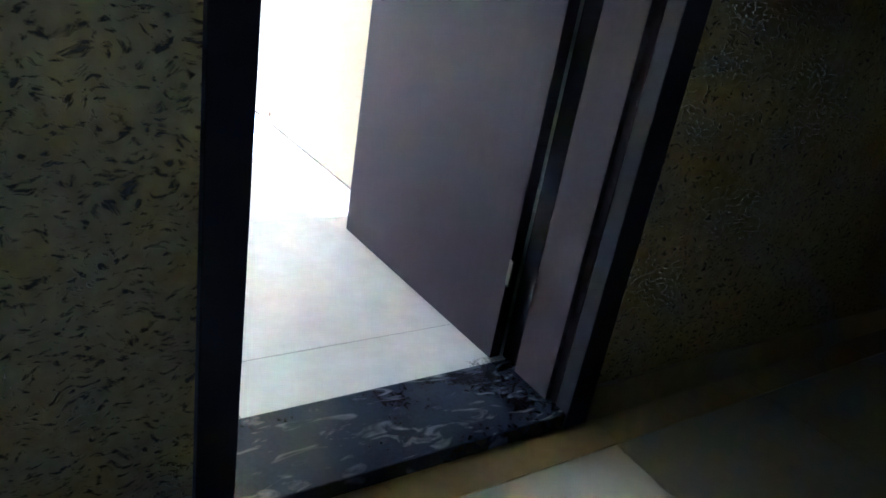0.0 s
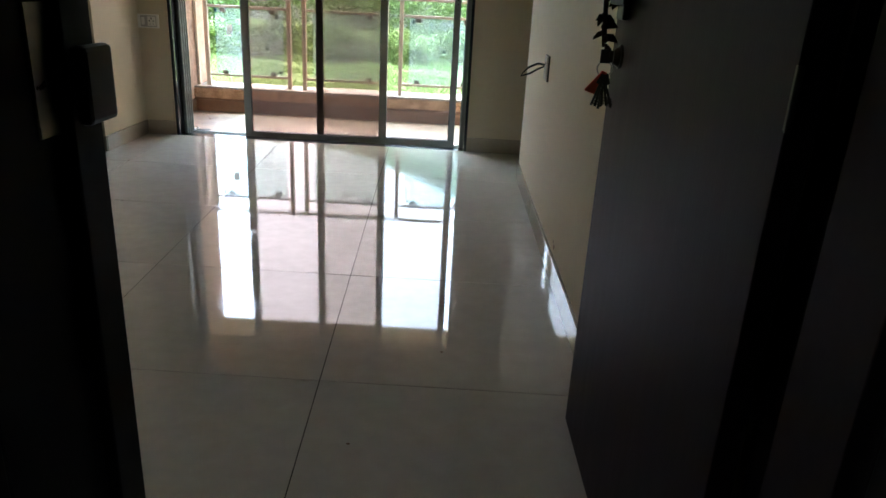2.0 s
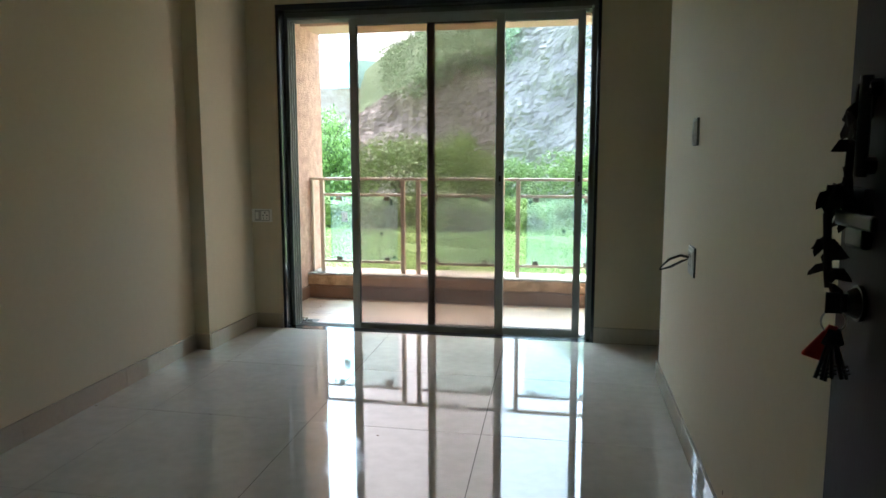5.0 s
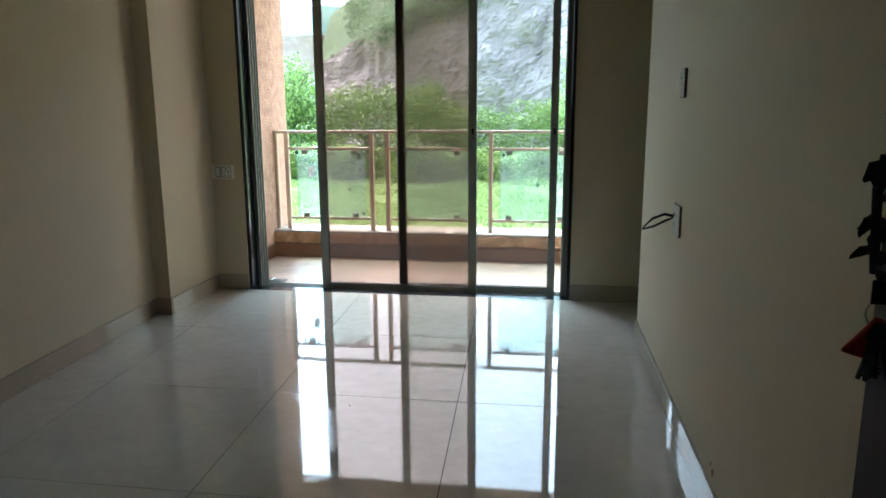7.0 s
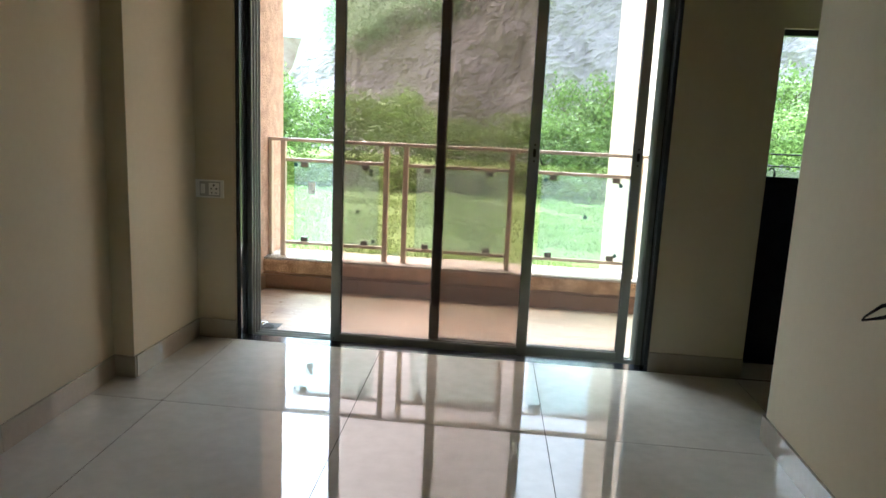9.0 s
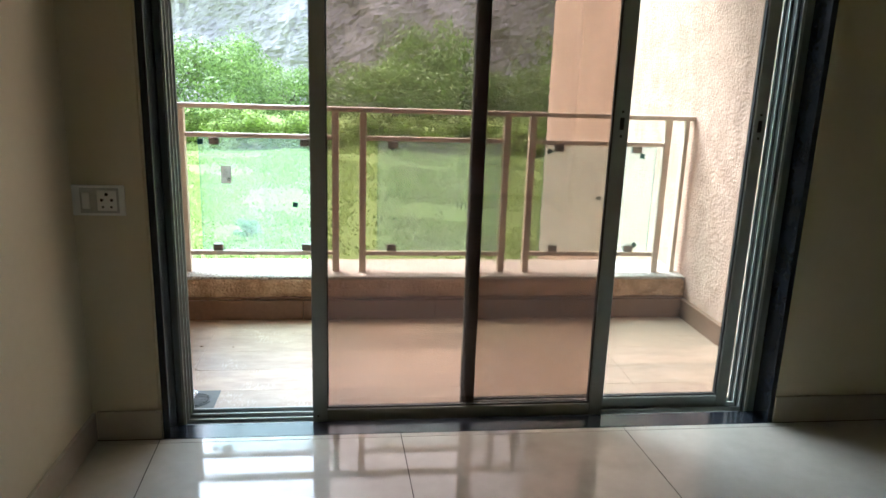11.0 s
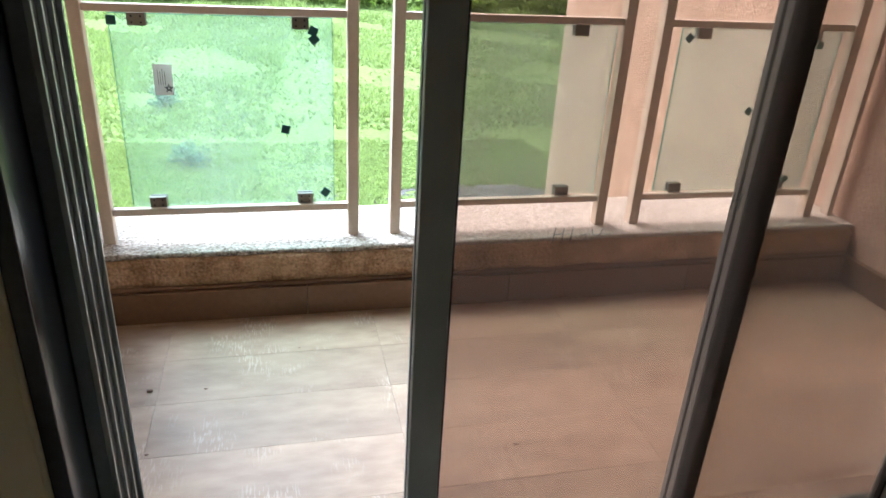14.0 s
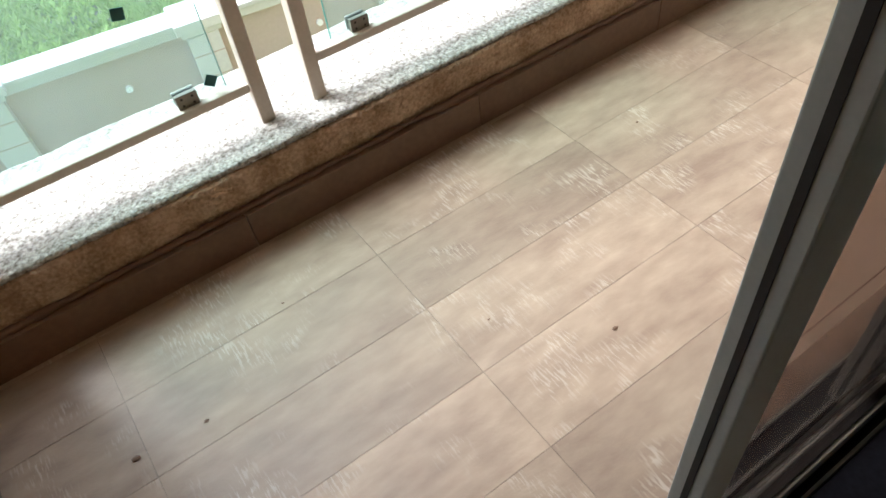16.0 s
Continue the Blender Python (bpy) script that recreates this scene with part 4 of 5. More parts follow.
def floor_drain():
    x, y = -0.002, 0.333
    ob = thing("floor_drain", (x, y, B_Z), "square steel floor drain with crumpled foil on its grate", "drain")
    bm = boxes(((x - 0.083, y - 0.08, B_Z - 0.004), (x + 0.083, y + 0.08, B_Z + 0.003)), bevel=0.0015)
    part("plate", bm, DRAIN, ob, "square steel plate")
    part("cup", rod(bmesh.new(), (x, y, B_Z + 0.0032), (x, y, B_Z + 0.0052), 0.062, sides=32), BLACKMETAL, ob, "dark round cup")
    for k in range(-5, 6):
        h = math.sqrt(max(0.0, 0.055 ** 2 - (k * 0.0098) ** 2))
        part("bar", boxes(((x - h, y + k * 0.0098 - 0.003, B_Z + 0.0054), (x + h, y + k * 0.0098 + 0.003, B_Z + 0.0085))), DRAIN, ob, "grate bar")
    foil = thing("foil_scrap", (x - 0.02, y + 0.02, B_Z + 0.009), "crumpled piece of foil on the floor drain", "litter")
    bm = bmesh.new()
    bmesh.ops.create_icosphere(bm, subdivisions=3, radius=0.03)
    for v in bm.verts:
        v.co *= 1 + 0.5 * noise.noise(v.co * 60)
        v.co.z = v.co.z * 0.35 + 0.008
        v.co += Vector((x - 0.02, y + 0.02, B_Z + 0.009))
    part("foil", bm, FOIL, foil)


floor_drain()


# ---- kitchen window ----
def kitchen_window():
    ob = thing("kitchen_window", (3.8, 4.0, 0.78), "sliding aluminium kitchen window with thin bars", "window")
    part("frame", boxes(((3.6, 3.95, 0.78), (3.65, 4.05, 2.18)), ((4.55, 3.95, 0.78), (4.6, 4.05, 2.18)), ((3.65, 3.95, 0.78), (4.55, 4.05, 0.81)), ((3.65, 3.95, 2.12), (4.55, 4.05, 2.18)),
                         ((4.22, 3.96, 0.81), (4.27, 4.0, 2.12)), bevel=0.002), TRACK, ob, "dark aluminium frame")
    part("pane", boxes(((4.26, 3.978, 0.81), (4.55, 3.982, 2.12))), PANE_B, ob, "clear pane")
    for z in (0.86, 0.98):
        part("bar", rod(bmesh.new(), (3.62, 4.06, z), (4.58, 4.06, z), 0.008), TRACK, ob, "thin dark bar")


kitchen_window()
tap = thing("kitchen_tap", (2.72, 0.42, 0.975), "small curved tap on the kitchen counter", "tap")
bm = bmesh.new()
arc = [Vector((2.72 - 0.016 * (1 - math.cos(a)), 0.42, 0.985 + 0.024 * math.sin(a))) for a in (0, 0.5, 1.0, 1.57, 2.1, 2.7)]
rod(bm, (2.72, 0.42, 0.97), (2.72, 0.42, 0.985), 0.006)
for p, q in zip(arc, arc[1:]):
    rod(bm, p, q, 0.004)
part("spout", bm, TRACK, tap, "dark curved spout")


scuff = thing("wall_scuff", ((X_E + 0.011), -2.35, 0.15), "small dark scuff mark on the cream partition wall", "scuff")
for (cy, cz, r) in ((-2.36, 0.135, 0.016), (-2.33, 0.150, 0.009)):
    bm = bmesh.new()
    vs = [bm.verts.new(((X_E + 0.011) - 0.0012, cy + r * math.cos(a) * (0.6 + 0.5 * noise.noise(Vector((a * 3, r * 90, 0)))), cz + r * math.sin(a) * (0.8 + 0.6 * noise.noise(Vector((a * 3, 5, r)))))) for a in [k * 0.628 for k in range(10)]]
    bm.faces.new(vs)
    got = bmesh.ops.extrude_face_region(bm, geom=bm.faces[:])["geom"]
    bmesh.ops.translate(bm, verts=[g for g in got if isinstance(g, bmesh.types.BMVert)], vec=(0.0011, 0, 0))
    part("mark", bm, BSKIRT, scuff)

def crumb(x, y, z, size, label, mat):
    """A small chip of debris lying on a floor."""
    ob = thing("debris_chip", (x, y, z), label, "debris")
    bm = bmesh.new()
    bmesh.ops.create_icosphere(bm, subdivisions=1, radius=size)
    for v in bm.verts:
        v.co = Vector((x + v.co.x * (1 + 0.5 * noise.noise(v.co * 90)), y + v.co.y * 0.6, z + size * 0.28 + v.co.z * 0.3))
    part("chip", bm, mat, ob)


for x, y in ((1.80, -3.56), (1.17, -1.75), (0.34, -1.655), (2.02, -3.05), (-0.255, -1.655), (0.002, -0.842)):
    crumb(x, y, 0.0, 0.006, "small dark chip of debris on the polished floor", BSKIRT)
for x, y, r in ((-0.087, 0.867, 0.010), (0.052, 0.857, 0.006), (0.80, 0.522, 0.008), (-0.06, 0.62, 0.006), (0.62, 0.70, 0.004), (1.30, 0.95, 0.005), (0.30, 1.02, 0.004)):
    crumb(x, y, B_Z, r, "dark crumb of dirt on the wood-look balcony floor", BSKIRT)

# ---- outside ----
def ground_z(x, y):
    return G_Z + 0.06 * noise.noise(Vector((x * 0.3, y * 0.3, 0))) * min(1, max(0, y - 8)) + (0.03 * noise.noise(Vector((x * 0.9, y * 0.9, 5))) if y > 9 else 0)


def ground():
    bm = bmesh.new()
    ys = [-400, -60, 2] + [2 + 0.45 * k for k in range(1, 90)] + [44, 50, 60, 80, 120, 250, 900]
    xs = [-900, -250, -100, -50, -35] + [-30 + 0.6 * k for k in range(0, 100)] + [35, 50, 100, 250, 900]
    grid = [[bm.verts.new((x, y, ground_z(x, y) if abs(x) < 40 and y > 3 else G_Z)) for x in xs] for y in ys]
    for j in range(len(ys) - 1):
        for i in range(len(xs) - 1):
            bm.faces.new((grid[j][i], grid[j][i + 1], grid[j + 1][i + 1], grid[j + 1][i]))
    return setting("ground", bm, MEADOW, "bright green overgrown meadow", True)


ground()


def mesh_from(name, verts, faces, mat, parent=None, label="", kind=""):
    me = bpy.data.meshes.new(name)
    me.from_pydata(verts, [], faces)
    me.materials.append(mat)
    ob = new(name, me)
    ob.parent = parent
    return tagged(ob, label, kind=kind)


def tuft_field():
    rnd = np.random.default_rng(11)
    verts, faces = [], []
    for k in range(185000):
        near = k > 95000
        x = rnd.uniform(-9, 6) if near else rnd.uniform(-22, 16)
        y = rnd.uniform(7.4, 15) if near else 8.5 + 34 * rnd.random() ** 2.3
        if near and math.hypot((x - 3.5) / 2.3, (y - 10.6) / 1.2) < 0.9 + 0.35 * noise.noise(Vector((x, y, 2))):
            continue
        d = noise.noise(Vector((x * 0.25, y * 0.25, 3)))
        if not near and d < -0.18 and rnd.random() < 0.85 or (x > -1.0 + 0.06 * y and x < 0.6 + 0.06 * y and rnd.random() < 0.8):
            continue
        z, n = ground_z(x, y) - 0.02, 4
        h = (0.05 + 0.14 * max(0.0, d + 0.25)) * rnd.uniform(0.6, 1.5) * (1 + 0.02 * y)
        for i in range(n):
            a, w = rnd.uniform(0, 6.283), rnd.uniform(0.010, 0.024) * (1 + 0.05 * y)
            lx, ly = math.cos(a), math.sin(a)
            s = len(verts)
            verts += [(x - ly * w, y + lx * w, z), (x + ly * w, y - lx * w, z), (x + lx * h * 0.8, y + ly * h * 0.8, z + h)]
            faces.append((s, s + 1, s + 2))
    ob = mesh_from("meadow_grass", verts, faces, GRASS, None, "long bright green meadow grass and weeds", "stuff")
    tagged(ob, category="grass")


tuft_field()


def crown_mesh(name, seed, blobs, leaves, size, mat, width=1.0):
    """Many small leaf cards gathered on lumpy clusters."""
    rnd = np.random.default_rng(seed)
    centers = []
    for k in range(blobs):
        a, r = rnd.uniform(0, 6.283), rnd.random() ** 0.6 * width
        h = rnd.uniform(0.15, 1.0)
        centers.append((r * math.cos(a) * (1.15 - 0.5 * h), r * math.sin(a) * (1.15 - 0.5 * h), 0.35 + 0.62 * h, rnd.uniform(0.14, 0.27)))
    verts, faces = [], []
    for k in range(leaves):
        cx, cy, cz, cr = centers[rnd.integers(blobs)]
        d = rnd.normal(size=3)
        d /= np.linalg.norm(d)
        rad = cr * rnd.uniform(0.6, 1.1)
        p = np.array((cx, cy, cz)) + d * rad * np.array((1, 1, 0.75))
        u = rnd.normal(size=3)
        u -= d * (u @ d) * 0.7
        u /= np.linalg.norm(u)
        v = np.cross(d, u)
        v /= np.linalg.norm(v) + 1e-6
        s = size * rnd.uniform(0.6, 1.4)
        n = len(verts)
        for i, j in ((-1, -0.1), (0, -0.5), (1, 0.1), (0, 0.5)):
            verts.append(tuple(p + u * i * s + v * j * s))
        faces.append((n, n + 1, n + 2, n + 3))
    return verts, faces


def tree(name, seed, blobs, leaves, size, mat, label, trunk=True, width=0.5):
    ob = thing(name, (0, 0, 0), label, "tree" if trunk else "bush")
    verts, faces = crown_mesh("crown", seed, blobs, leaves, size, mat, width)
    drop = 0.14 if trunk else 0.42
    verts = [(x, y, z - drop) for x, y, z in verts]
    mesh_from("crown", verts, faces, mat, ob, "crown of many small leaves")
    if trunk:
        rnd = random.Random(seed)
        bm = rod(bmesh.new(), (0, 0, -0.02), (0.02, 0.01, 0.5), 0.03, 0.018, 9)
        for k in range(7):
            a = k * 2.4
            q = Vector((0.02, 0.01, 0.25 + 0.04 * k))
            e = q + Vector((math.cos(a) * 0.3, math.sin(a) * 0.3, rnd.uniform(0.18, 0.36)))
            rod(bm, q, e, 0.011, 0.003, 6)
        part("trunk", bm, BARK, ob, "tapered trunk with spreading limbs")
    return ob


def place(first, spots, group):
    tagged(first, group=group)
    x, y, s, w, r = spots[0]
    for x, y, s, w, r in spots[1:]:
        c = copy_thing(first, Matrix.Translation((x, y, ground_z(x, y) - 0.05)) @ pose(0, 0, 0, 0, 0, r))
        c.scale = (s * w, s * w, s)
        tagged(c, group=group)
    x, y, s, w, r = spots[0]
    first.location, first.rotation_euler, first.scale = (x, y, ground_z(x, y) - 0.05), (0, 0, radians(r)), (s * w, s * w, s)


rnd = random.Random(21)
place(tree("tree", 1, 46, 9500, 0.016, LEAF, "round leafy green tree at the edge of the meadow", width=0.62),
      [(-27, 47, 6.5, 1.1, 0), (-19, 49, 6.0, 1.3, 60), (-11.5, 47, 7.2, 1.25, 130), (-4, 50, 5.4, 1.4, 200), (3, 47, 6.0, 1.35, 260), (9.5, 49, 5.8, 1.5, 310),
       (16, 46, 7.0, 1.2, 20), (24, 50, 8.2, 1.2, 90), (31, 47, 8.8, 1.2, 150), (38, 50, 8.0, 1.3, 220), (-35, 50, 7.5, 1.3, 10), (-44, 48, 7.5, 1.3, 70)], "trees at the meadow edge")
place(tree("tall_tree", 5, 34, 6000, 0.018, LEAF, "tall airy tree with a thin crown", width=0.5),
      [(5.7, 50, 9.2, 0.8, 0), (-17.6, 46, 9.3, 0.7, 30), (-22, 56, 9.0, 1.0, 80), (-9, 58, 8.0, 0.9, 120), (20, 55, 11.0, 1.0, 40), (28, 58, 11.0, 1.0, 200), (-31, 58, 11.0, 1.0, 160)], "tall trees behind")
spots = []
for k in range(46):
    spots.append((-45 + 2.1 * k + rnd.uniform(-0.8, 0.8), 42.5 + rnd.uniform(-1.2, 2.0), rnd.uniform(2.2, 3.6), rnd.uniform(1.2, 1.7), rnd.uniform(0, 360)))
place(tree("bush", 8, 26, 5000, 0.024, LEAFYELLOW, "dense green bush at the edge of the meadow", trunk=False, width=0.6), spots, "bushes at the meadow edge")
place(tree("shrub", 12, 16, 900, 0.05, LEAFPALE, "pale green weedy shrub in the meadow", trunk=False, width=0.45),
      [(-1.55, 13.5, 0.75, 1.0, 0), (-4.9, 12.2, 1.1, 1.2, 50), (-4.0, 10.8, 0.95, 1.3, 120), (-5.8, 13.8, 1.0, 1.2, 200), (-2.6, 18.5, 0.8, 1.0, 80)], "shrubs in the meadow")


def cliff_top(x):
    """Height of the rock's upper edge: it climbs from the low end to the tall quarried wall."""
    rise = float(np.interp(x, (-38, -35, -29.5, -19.6, -16.8, -9.3, 2, 20), (1, 9, 13, 16.4, 18.5, 20.4, 25, 30)))
    return G_Z + max(1.0, rise) + 0.7 * noise.noise(Vector((x * 0.2, 0, 0))) + 0.35 * noise.noise(Vector((x * 0.9, 3, 0)))


def cliff_y(x, f):
    return 88 + 6 * f - 5 * math.exp(-((x - 2) / 14) ** 2) + 6 * max(0, -x - 22) / 10


def hill_z(x, f):
    return cliff_top(x) - 0.4 + math.sin(f * 1.5) * float(np.interp(x, (-32, -30.5, -29, -26, -20), (0, 4, 8, 9.5, 10.5)))


def cliff():
    """The quarried rock face, its foot behind the trees."""
    bm = bmesh.new()
    nx, nz = 260, 90
    grid = []
    for j in range(nz + 1):
        row = []
        for i in range(nx + 1):
            x = -36 + 112 * i / nx
            f = j / nz
            z = G_Z - 1 + (cliff_top(x) - G_Z + 1) * f
            p = Vector((x * 0.13, z * 0.08, 1))
            y = cliff_y(x, f) + 2.8 * noise.fractal(p, 0.9, 2.2, 7) + 0.6 * abs(noise.noise(Vector((x * 0.55, z * 0.12, 4)))) + 0.22 * noise.noise(Vector((x * 0.7, z * 2.2, 9))) + 0.3 * noise.noise(Vector((x * 2.3, z * 2.6, 2)))
            row.append(bm.verts.new((x, y, z)))
        grid.append(row)
    for j in range(nz):
        for i in range(nx):
            bm.faces.new((grid[j][i], grid[j][i + 1], grid[j + 1][i + 1], grid[j + 1][i]))
    setting("cliff", bm, ROCK, "tall grey-brown quarried rock face")
    bm = bmesh.new()
    last = []
    for j in range(16):
        row = []
        for k in range(111):
            f, x = j / 15, -36 + k
            y = cliff_y(x, 1.0) + 26 * f + 0.5
            row.append(bm.verts.new((x * (1 + 0.32 * f), y, hill_z(x, f) + 0.6 * noise.noise(Vector((x * 0.3, y * 0.3, 2))))))
        if last:
            for k in range(len(row) - 1):
                bm.faces.new((last[k], last[k + 1], row[k + 1], row[k]))
        last = row
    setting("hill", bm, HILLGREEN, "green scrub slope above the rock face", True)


cliff()


def scrub():
    """Low scrub on the slope and on ledges of the rock."""
    rn = np.random.default_rng(31)
    verts, faces = [], []
    for k in range(1900):
        x = rn.uniform(-26, 60)
        f = rn.random()
        if k < 1800:
            y, z = cliff_y(x, 1.0) + 26 * f + 0.8, hill_z(x, f) + 0.1
            x *= 1 + 0.32 * f
        else:
            x = rn.uniform(-23, -8)
            f = 0.85 + 0.15 * f
            y, z = cliff_y(x, f) - 1.0, G_Z + (cliff_top(x) - G_Z) * f
        for i in range(30):
            p = np.array((x, y, z)) + rn.normal(size=3) * (1.1, 1.0, 0.42)
            u, v = rn.normal(size=3), rn.normal(size=3)
            u, v = 0.2 * u / np.linalg.norm(u), 0.15 * v / np.linalg.norm(v)
            n = len(verts)
            verts += [tuple(p - u), tuple(p - v), tuple(p + u), tuple(p + v)]
            faces.append((n, n + 1, n + 2, n + 3))
    ob = mesh_from("hill_scrub", verts, faces, SCRUBLEAF, None, "green scrub and small trees on the hill, haze in their colour", "stuff")
    tagged(ob, category="scrub")


scrub()
bm = bmesh.new()
ridge = []
for j in range(10):
    ridge.append([bm.verts.new((-230 + 5.5 * i, 240 + 14 * j, G_Z + (53 + 6 * noise.noise(Vector((i * 0.16, 0, 0)))) * math.sin(j / 9 * 1.57) + 2 * noise.noise(Vector((i * 0.5, j * 0.5, 1))))) for i in range(60)])
for j in range(9):
    for i in range(59):
        bm.faces.new((ridge[j][i], ridge[j][i + 1], ridge[j + 1][i + 1], ridge[j + 1][i]))
setting("backdrop_hill", bm, HILLFAR, "distant green hill with haze in its colour", True)
bm = bmesh.new()
bench = []
for j in range(8):
    bench.append([bm.verts.new((-120 + 1.6 * i, 130 + 5 * (j / 7) + 3 * noise.noise(Vector((i * 0.2, j * 0.4, 7))), G_Z + 19.0 * j / 7 + 0.8 * noise.noise(Vector((i * 0.3, 1, 7))))) for i in range(60)])
for j in range(7):
    for i in range(59):
        bm.faces.new((bench[j][i], bench[j][i + 1], bench[j + 1][i + 1], bench[j + 1][i]))
setting("backdrop_bench", bm, PALEROCK, "pale quarried bench in front of the distant hill", True)


# boundary wall below the balcony
def boundary_wall():
    ob = thing("boundary_wall", (0.0, 6.6, G_Z), "pale boundary wall with capped pillars and tan panels below the balcony", "wall")
    slope = -0.14
    part("panel", boxes(((-14, 6.56, G_Z - 0.1), (12, 6.70, -2.12))), BOUNDPANEL, ob, "tan rendered wall panel")
    part("coping", boxes(((-14, 6.50, -2.12), (12, 6.76, -2.02)), ((-14, 6.46, -2.02), (12, 6.80, -1.97)), bevel=0.01), BOUNDARY, ob, "white moulded coping")
    for k in range(-7, 7):
        x = -0.52 + 2.06 * k
        p = part("pillar", boxes(((x - 0.16, 6.44, G_Z - 0.1), (x + 0.16, 6.80, -2.13)), bevel=0.006), BOUNDARY, ob, "white pillar with grooves")
        part("cap", boxes(((x - 0.20, 6.42, -2.12), (x + 0.20, 6.84, -2.06)), ((x - 0.24, 6.39, -2.06), (x + 0.24, 6.87, -1.955)), bevel=0.008), BOUNDARY, p, "white moulded cap")
        part("groove", boxes(*[((x - 0.161, 6.437, z), (x + 0.161, 6.441, z + 0.012)) for z in (-2.35, -2.6, -2.85, -3.1)]), BOUNDPANEL, p, "thin groove")
        q = part("lamp", rod(bmesh.new(), (x + 1.2, 6.53, -2.48), (x + 1.2, 6.562, -2.48), 0.035, sides=16), WHITEPLASTIC, p, "small round white light on the panel")
    bmesh_turn = math.atan(slope)
    ob.rotation_euler = (0, 0, bmesh_turn)
    ob.location = (0.0, 6.98, G_Z - 0.23)
    return ob


boundary_wall()
heap = thing("gravel_heap", (3.2, 10.9, G_Z), "heap of dark gravel and soil on the green meadow", "gravel")
bm = bmesh.new()
bmesh.ops.create_grid(bm, x_segments=90, y_segments=60, size=1)
for v in bm.verts:
    r = min(1.0, v.co.length * (1 + 0.25 * noise.noise(v.co * 3)))
    v.co = Vector((3.2 + v.co.x * 3.2, 10.9 + v.co.y * 1.5, G_Z - 0.16 + 0.16 * min(1, (1 - r) * 4) + 0.3 * math.exp(-((v.co.x - 0.35) ** 2 * 9 + v.co.y ** 2 * 5)) + 0.06 * noise.noise(v.co * 6) + 0.04 * noise.noise(v.co * 23)))
part("mound", bm, SOIL, heap)

# ---- pieces: skirtings and tiles ----
SX, PITCH_X, PITCH_Y, SHEAR = -0.012, 0.780, 0.806, -0.0435


def skirting(name, runs, z0, h, depth, mat, label):
    """Runs of skirting pieces: (start, end, outward) along a wall."""
    first = True
    bed = None
    for (x0, y0), (x1, y1), (nx, ny), step, *lean in runs:
        L = math.hypot(x1 - x0, y1 - y0)
        n = max(1, round(L / step))
        ux, uy = (x1 - x0) / L, (y1 - y0) / L
        for k in range(n):
            a, b = L * k / n + 0.001, L * (k + 1) / n - 0.001
            p = (x0 + ux * a, y0 + uy * a, z0)
            q = (x0 + ux * b + nx * depth, y0 + uy * b + ny * depth, z0 + h)
            bm = boxes((p, q), bevel=0.0015)
            if lean:
                askew(bm, lean[0])
            if bed is None:
                bed = setting(name, bm, mat, label)
            else:
                part("tile", bm, mat, bed)


skirting("baseboard", [((WEST_X, Y_S), (WEST_X, -0.645), (1, 0), 0.8, WEST_LEAN), ((PIL_X, -0.63), (PIL_X, -0.0125), (1, 0), 0.6),
                       ((-0.34, -0.63), (PIL_X + 0.010, -0.63), (0, -1), 1), ((PIL_X + 0.011, 0.0), (-0.024, 0.0), (0, -1), 1), ((2.09, 0.0), (2.54, 0.0), (0, -1), 1),
                       ((EAST_X, Y_S), (EAST_X, -0.71), (-1, 0), 0.8, EAST_LEAN), ((EAST_X - 0.012, -0.71), (EAST_X + 0.12, -0.71), (0, 1), 1, EAST_LEAN), ((X_W, Y_S), (1.545, Y_S), (0, 1), 0.8)],
         0.0, 0.098, 0.012, SKIRT, "polished beige skirting tile")
skirting("baseboard_balcony", [((B_W + 0.02, P_IN), (B_E - 0.02, P_IN), (0, -1), 0.6), ((B_W, 0.2), (B_W, P_IN), (1, 0), 0.6), ((B_E, 0.2), (B_E, P_IN), (-1, 0), 0.6)],
         B_Z, 0.1, 0.028, BSKIRT, "brown balcony skirting tile")

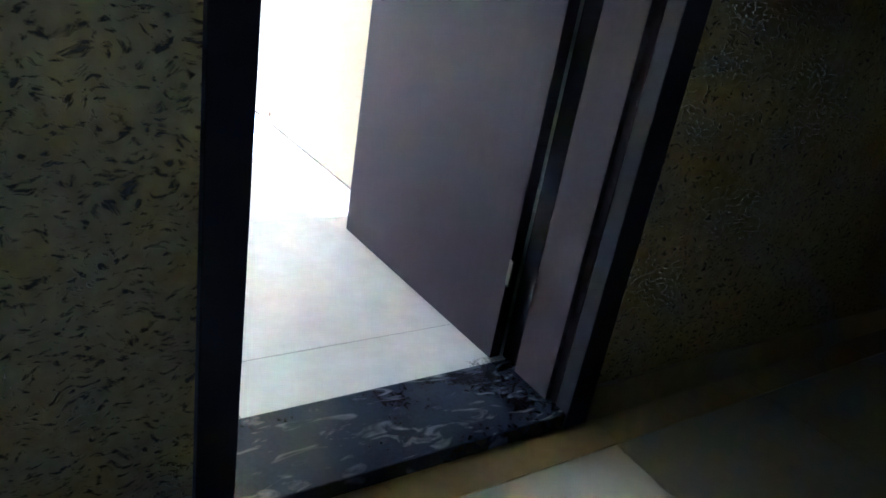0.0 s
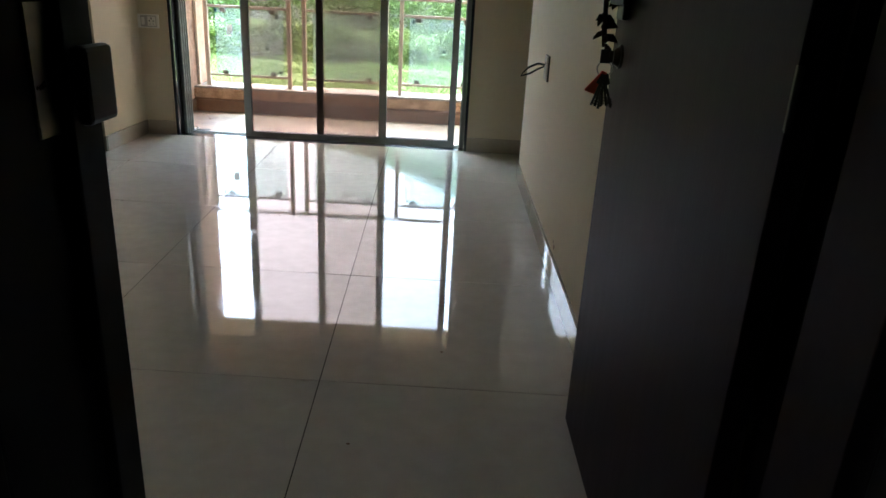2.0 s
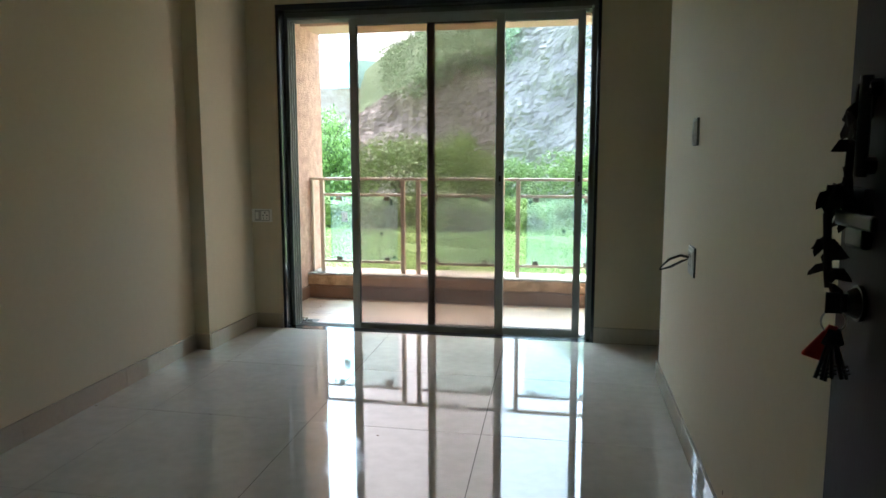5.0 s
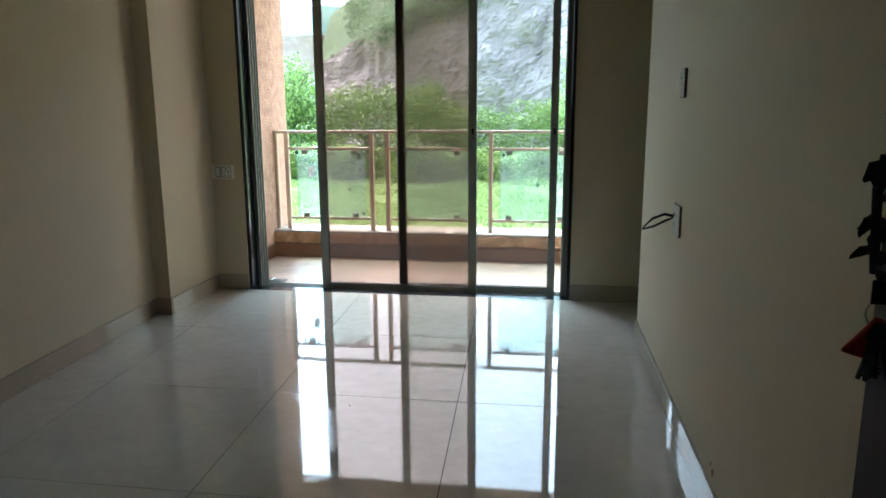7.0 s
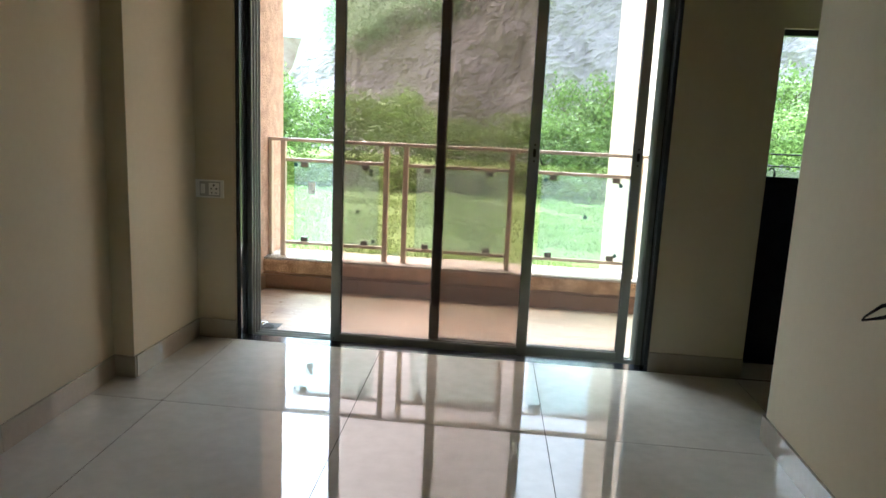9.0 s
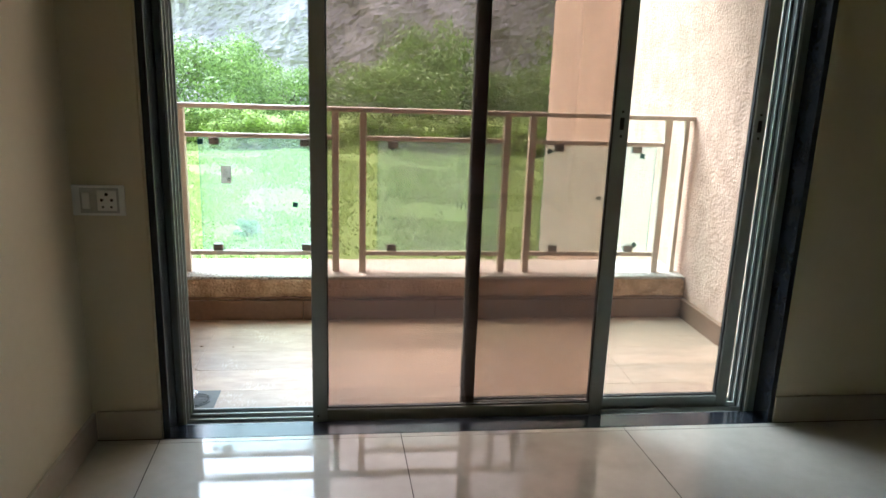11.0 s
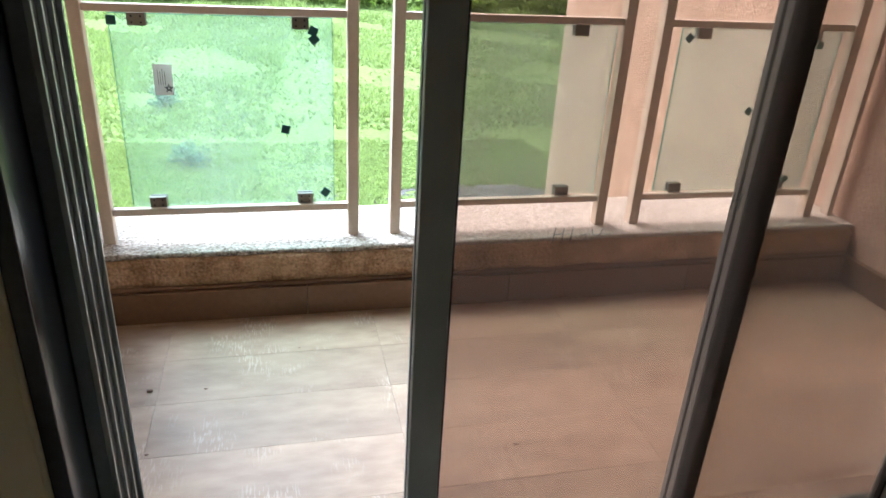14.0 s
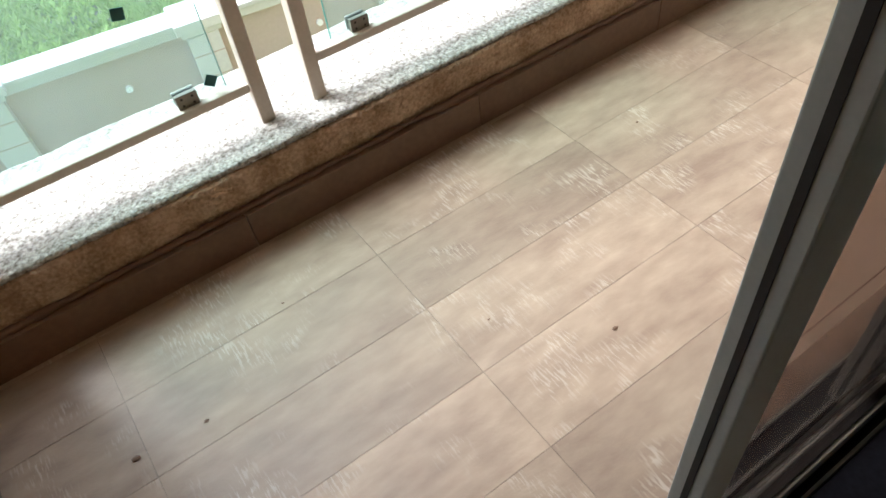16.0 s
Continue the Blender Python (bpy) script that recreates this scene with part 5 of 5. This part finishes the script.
floor = setting("floor", boxes(((X_W, Y_S, -0.0062), (X_W + 0.01, 0.0, -0.0055))), GROUT, "large polished cream floor tiles with thin dark joints")
for r in range(0, 7):
    y1 = -0.04 - PITCH_Y * (r - 1)
    y0 = y1 - PITCH_Y
    for c in range(-2, 7):
        xs0, xs1 = SX - 0.02 + PITCH_X * c, SX - 0.02 + PITCH_X * (c + 1)
        lo_y, hi_y = max(y0, Y_S - 0.005), min(y1, -0.015)
        if hi_y - lo_y < 0.01 or xs1 + 0.19 < -0.36 or xs0 > 4.7:
            continue
        g = 0.0015
        bm = bmesh.new()
        ga, gb = (0.203 if c == 3 else g), (-0.2 if c == 2 else g)    # the wider row runs under the partition
        def corner(x, y, z, inset):
            return bm.verts.new((min(4.69, max(-0.42, x + SHEAR * y)), y, z))
        ring = []
        for z, e in ((-0.006, 0.0), (0.0, 0.0)):
            ring.append([corner(xs0 + ga + e, lo_y + g + e, z, e), corner(xs1 - gb - e, lo_y + g + e, z, e), corner(xs1 - gb - e, hi_y - g - e, z, e), corner(xs0 + ga + e, hi_y - g - e, z, e)])
        for p, q in zip(ring, ring[1:]):
            for i in range(4):
                bm.faces.new((p[i], p[(i + 1) % 4], q[(i + 1) % 4], q[i]))
        bm.faces.new(ring[-1])
        part("tile", bm, TILE, floor)
for c in range(3):
    part("tile", boxes(((2.545 + 0.715 * c, 0.001, -0.006), (2.543 + 0.715 * (c + 1), 3.89, 0.0))), TILE, floor)

deck = setting("floor_balcony", boxes(((B_W, 0.2, B_Z - 0.0058), (B_E, 0.201, B_Z - 0.005))), GROUT, "weathered wood-look balcony floor tiles")
shared = {}
for r in range(-1, 6):
    y1 = 1.398 - 0.1975 * (r + 1)
    y0 = y1 - 0.1975
    y0c, y1c = max(y0, 0.173), min(y1, P_IN)
    if y1c - y0c < 0.01:
        continue
    for c in range(-1, 4):
        x0, x1 = -0.065 + 0.6 * c + 0.0, -0.065 + 0.6 * (c + 1)
        x0c, x1c = max(x0, B_W), min(x1, B_E)
        if x1c - x0c < 0.01:
            continue
        key = (round(x1c - x0c, 3), round(y1c - y0c, 3))
        if key not in shared:
            bm = boxes(((0.0005, 0.0005, -0.002), (x1c - x0c - 0.0005, y1c - y0c - 0.0005, 0.0)))
            me = bpy.data.meshes.new("plank")
            bm.to_mesh(me)
            bm.free()
            me.materials.append(PLANK)
            shared[key] = me
        ob = new("plank", shared[key])
        ob.parent = deck
        ob.location = (x0c, y0c, B_Z)

lobby_tiles = setting("floor_lobby_tiles", boxes(((0.2, -7.2, -0.0365), (0.21, LOB_Y, -0.0359))), GROUT, "cream lobby floor tiles with a yellowish border")
for k in range(7):
    part("tile", boxes(((0.215 + 0.6 * k - 0.08, LOB_Y - 0.108, -0.036), (0.213 + 0.6 * (k + 1) - 0.08, LOB_Y + 0.0, -0.03))), LOBTILE, lobby_tiles)
    for j in range(4):
        part("tile", boxes(((0.205 + 0.6 * k - 0.08, LOB_Y - 0.11 - 0.6 * (j + 1), -0.036), (0.203 + 0.6 * (k + 1) - 0.08, LOB_Y - 0.112 - 0.6 * j, -0.03))), LOBPALE, lobby_tiles)
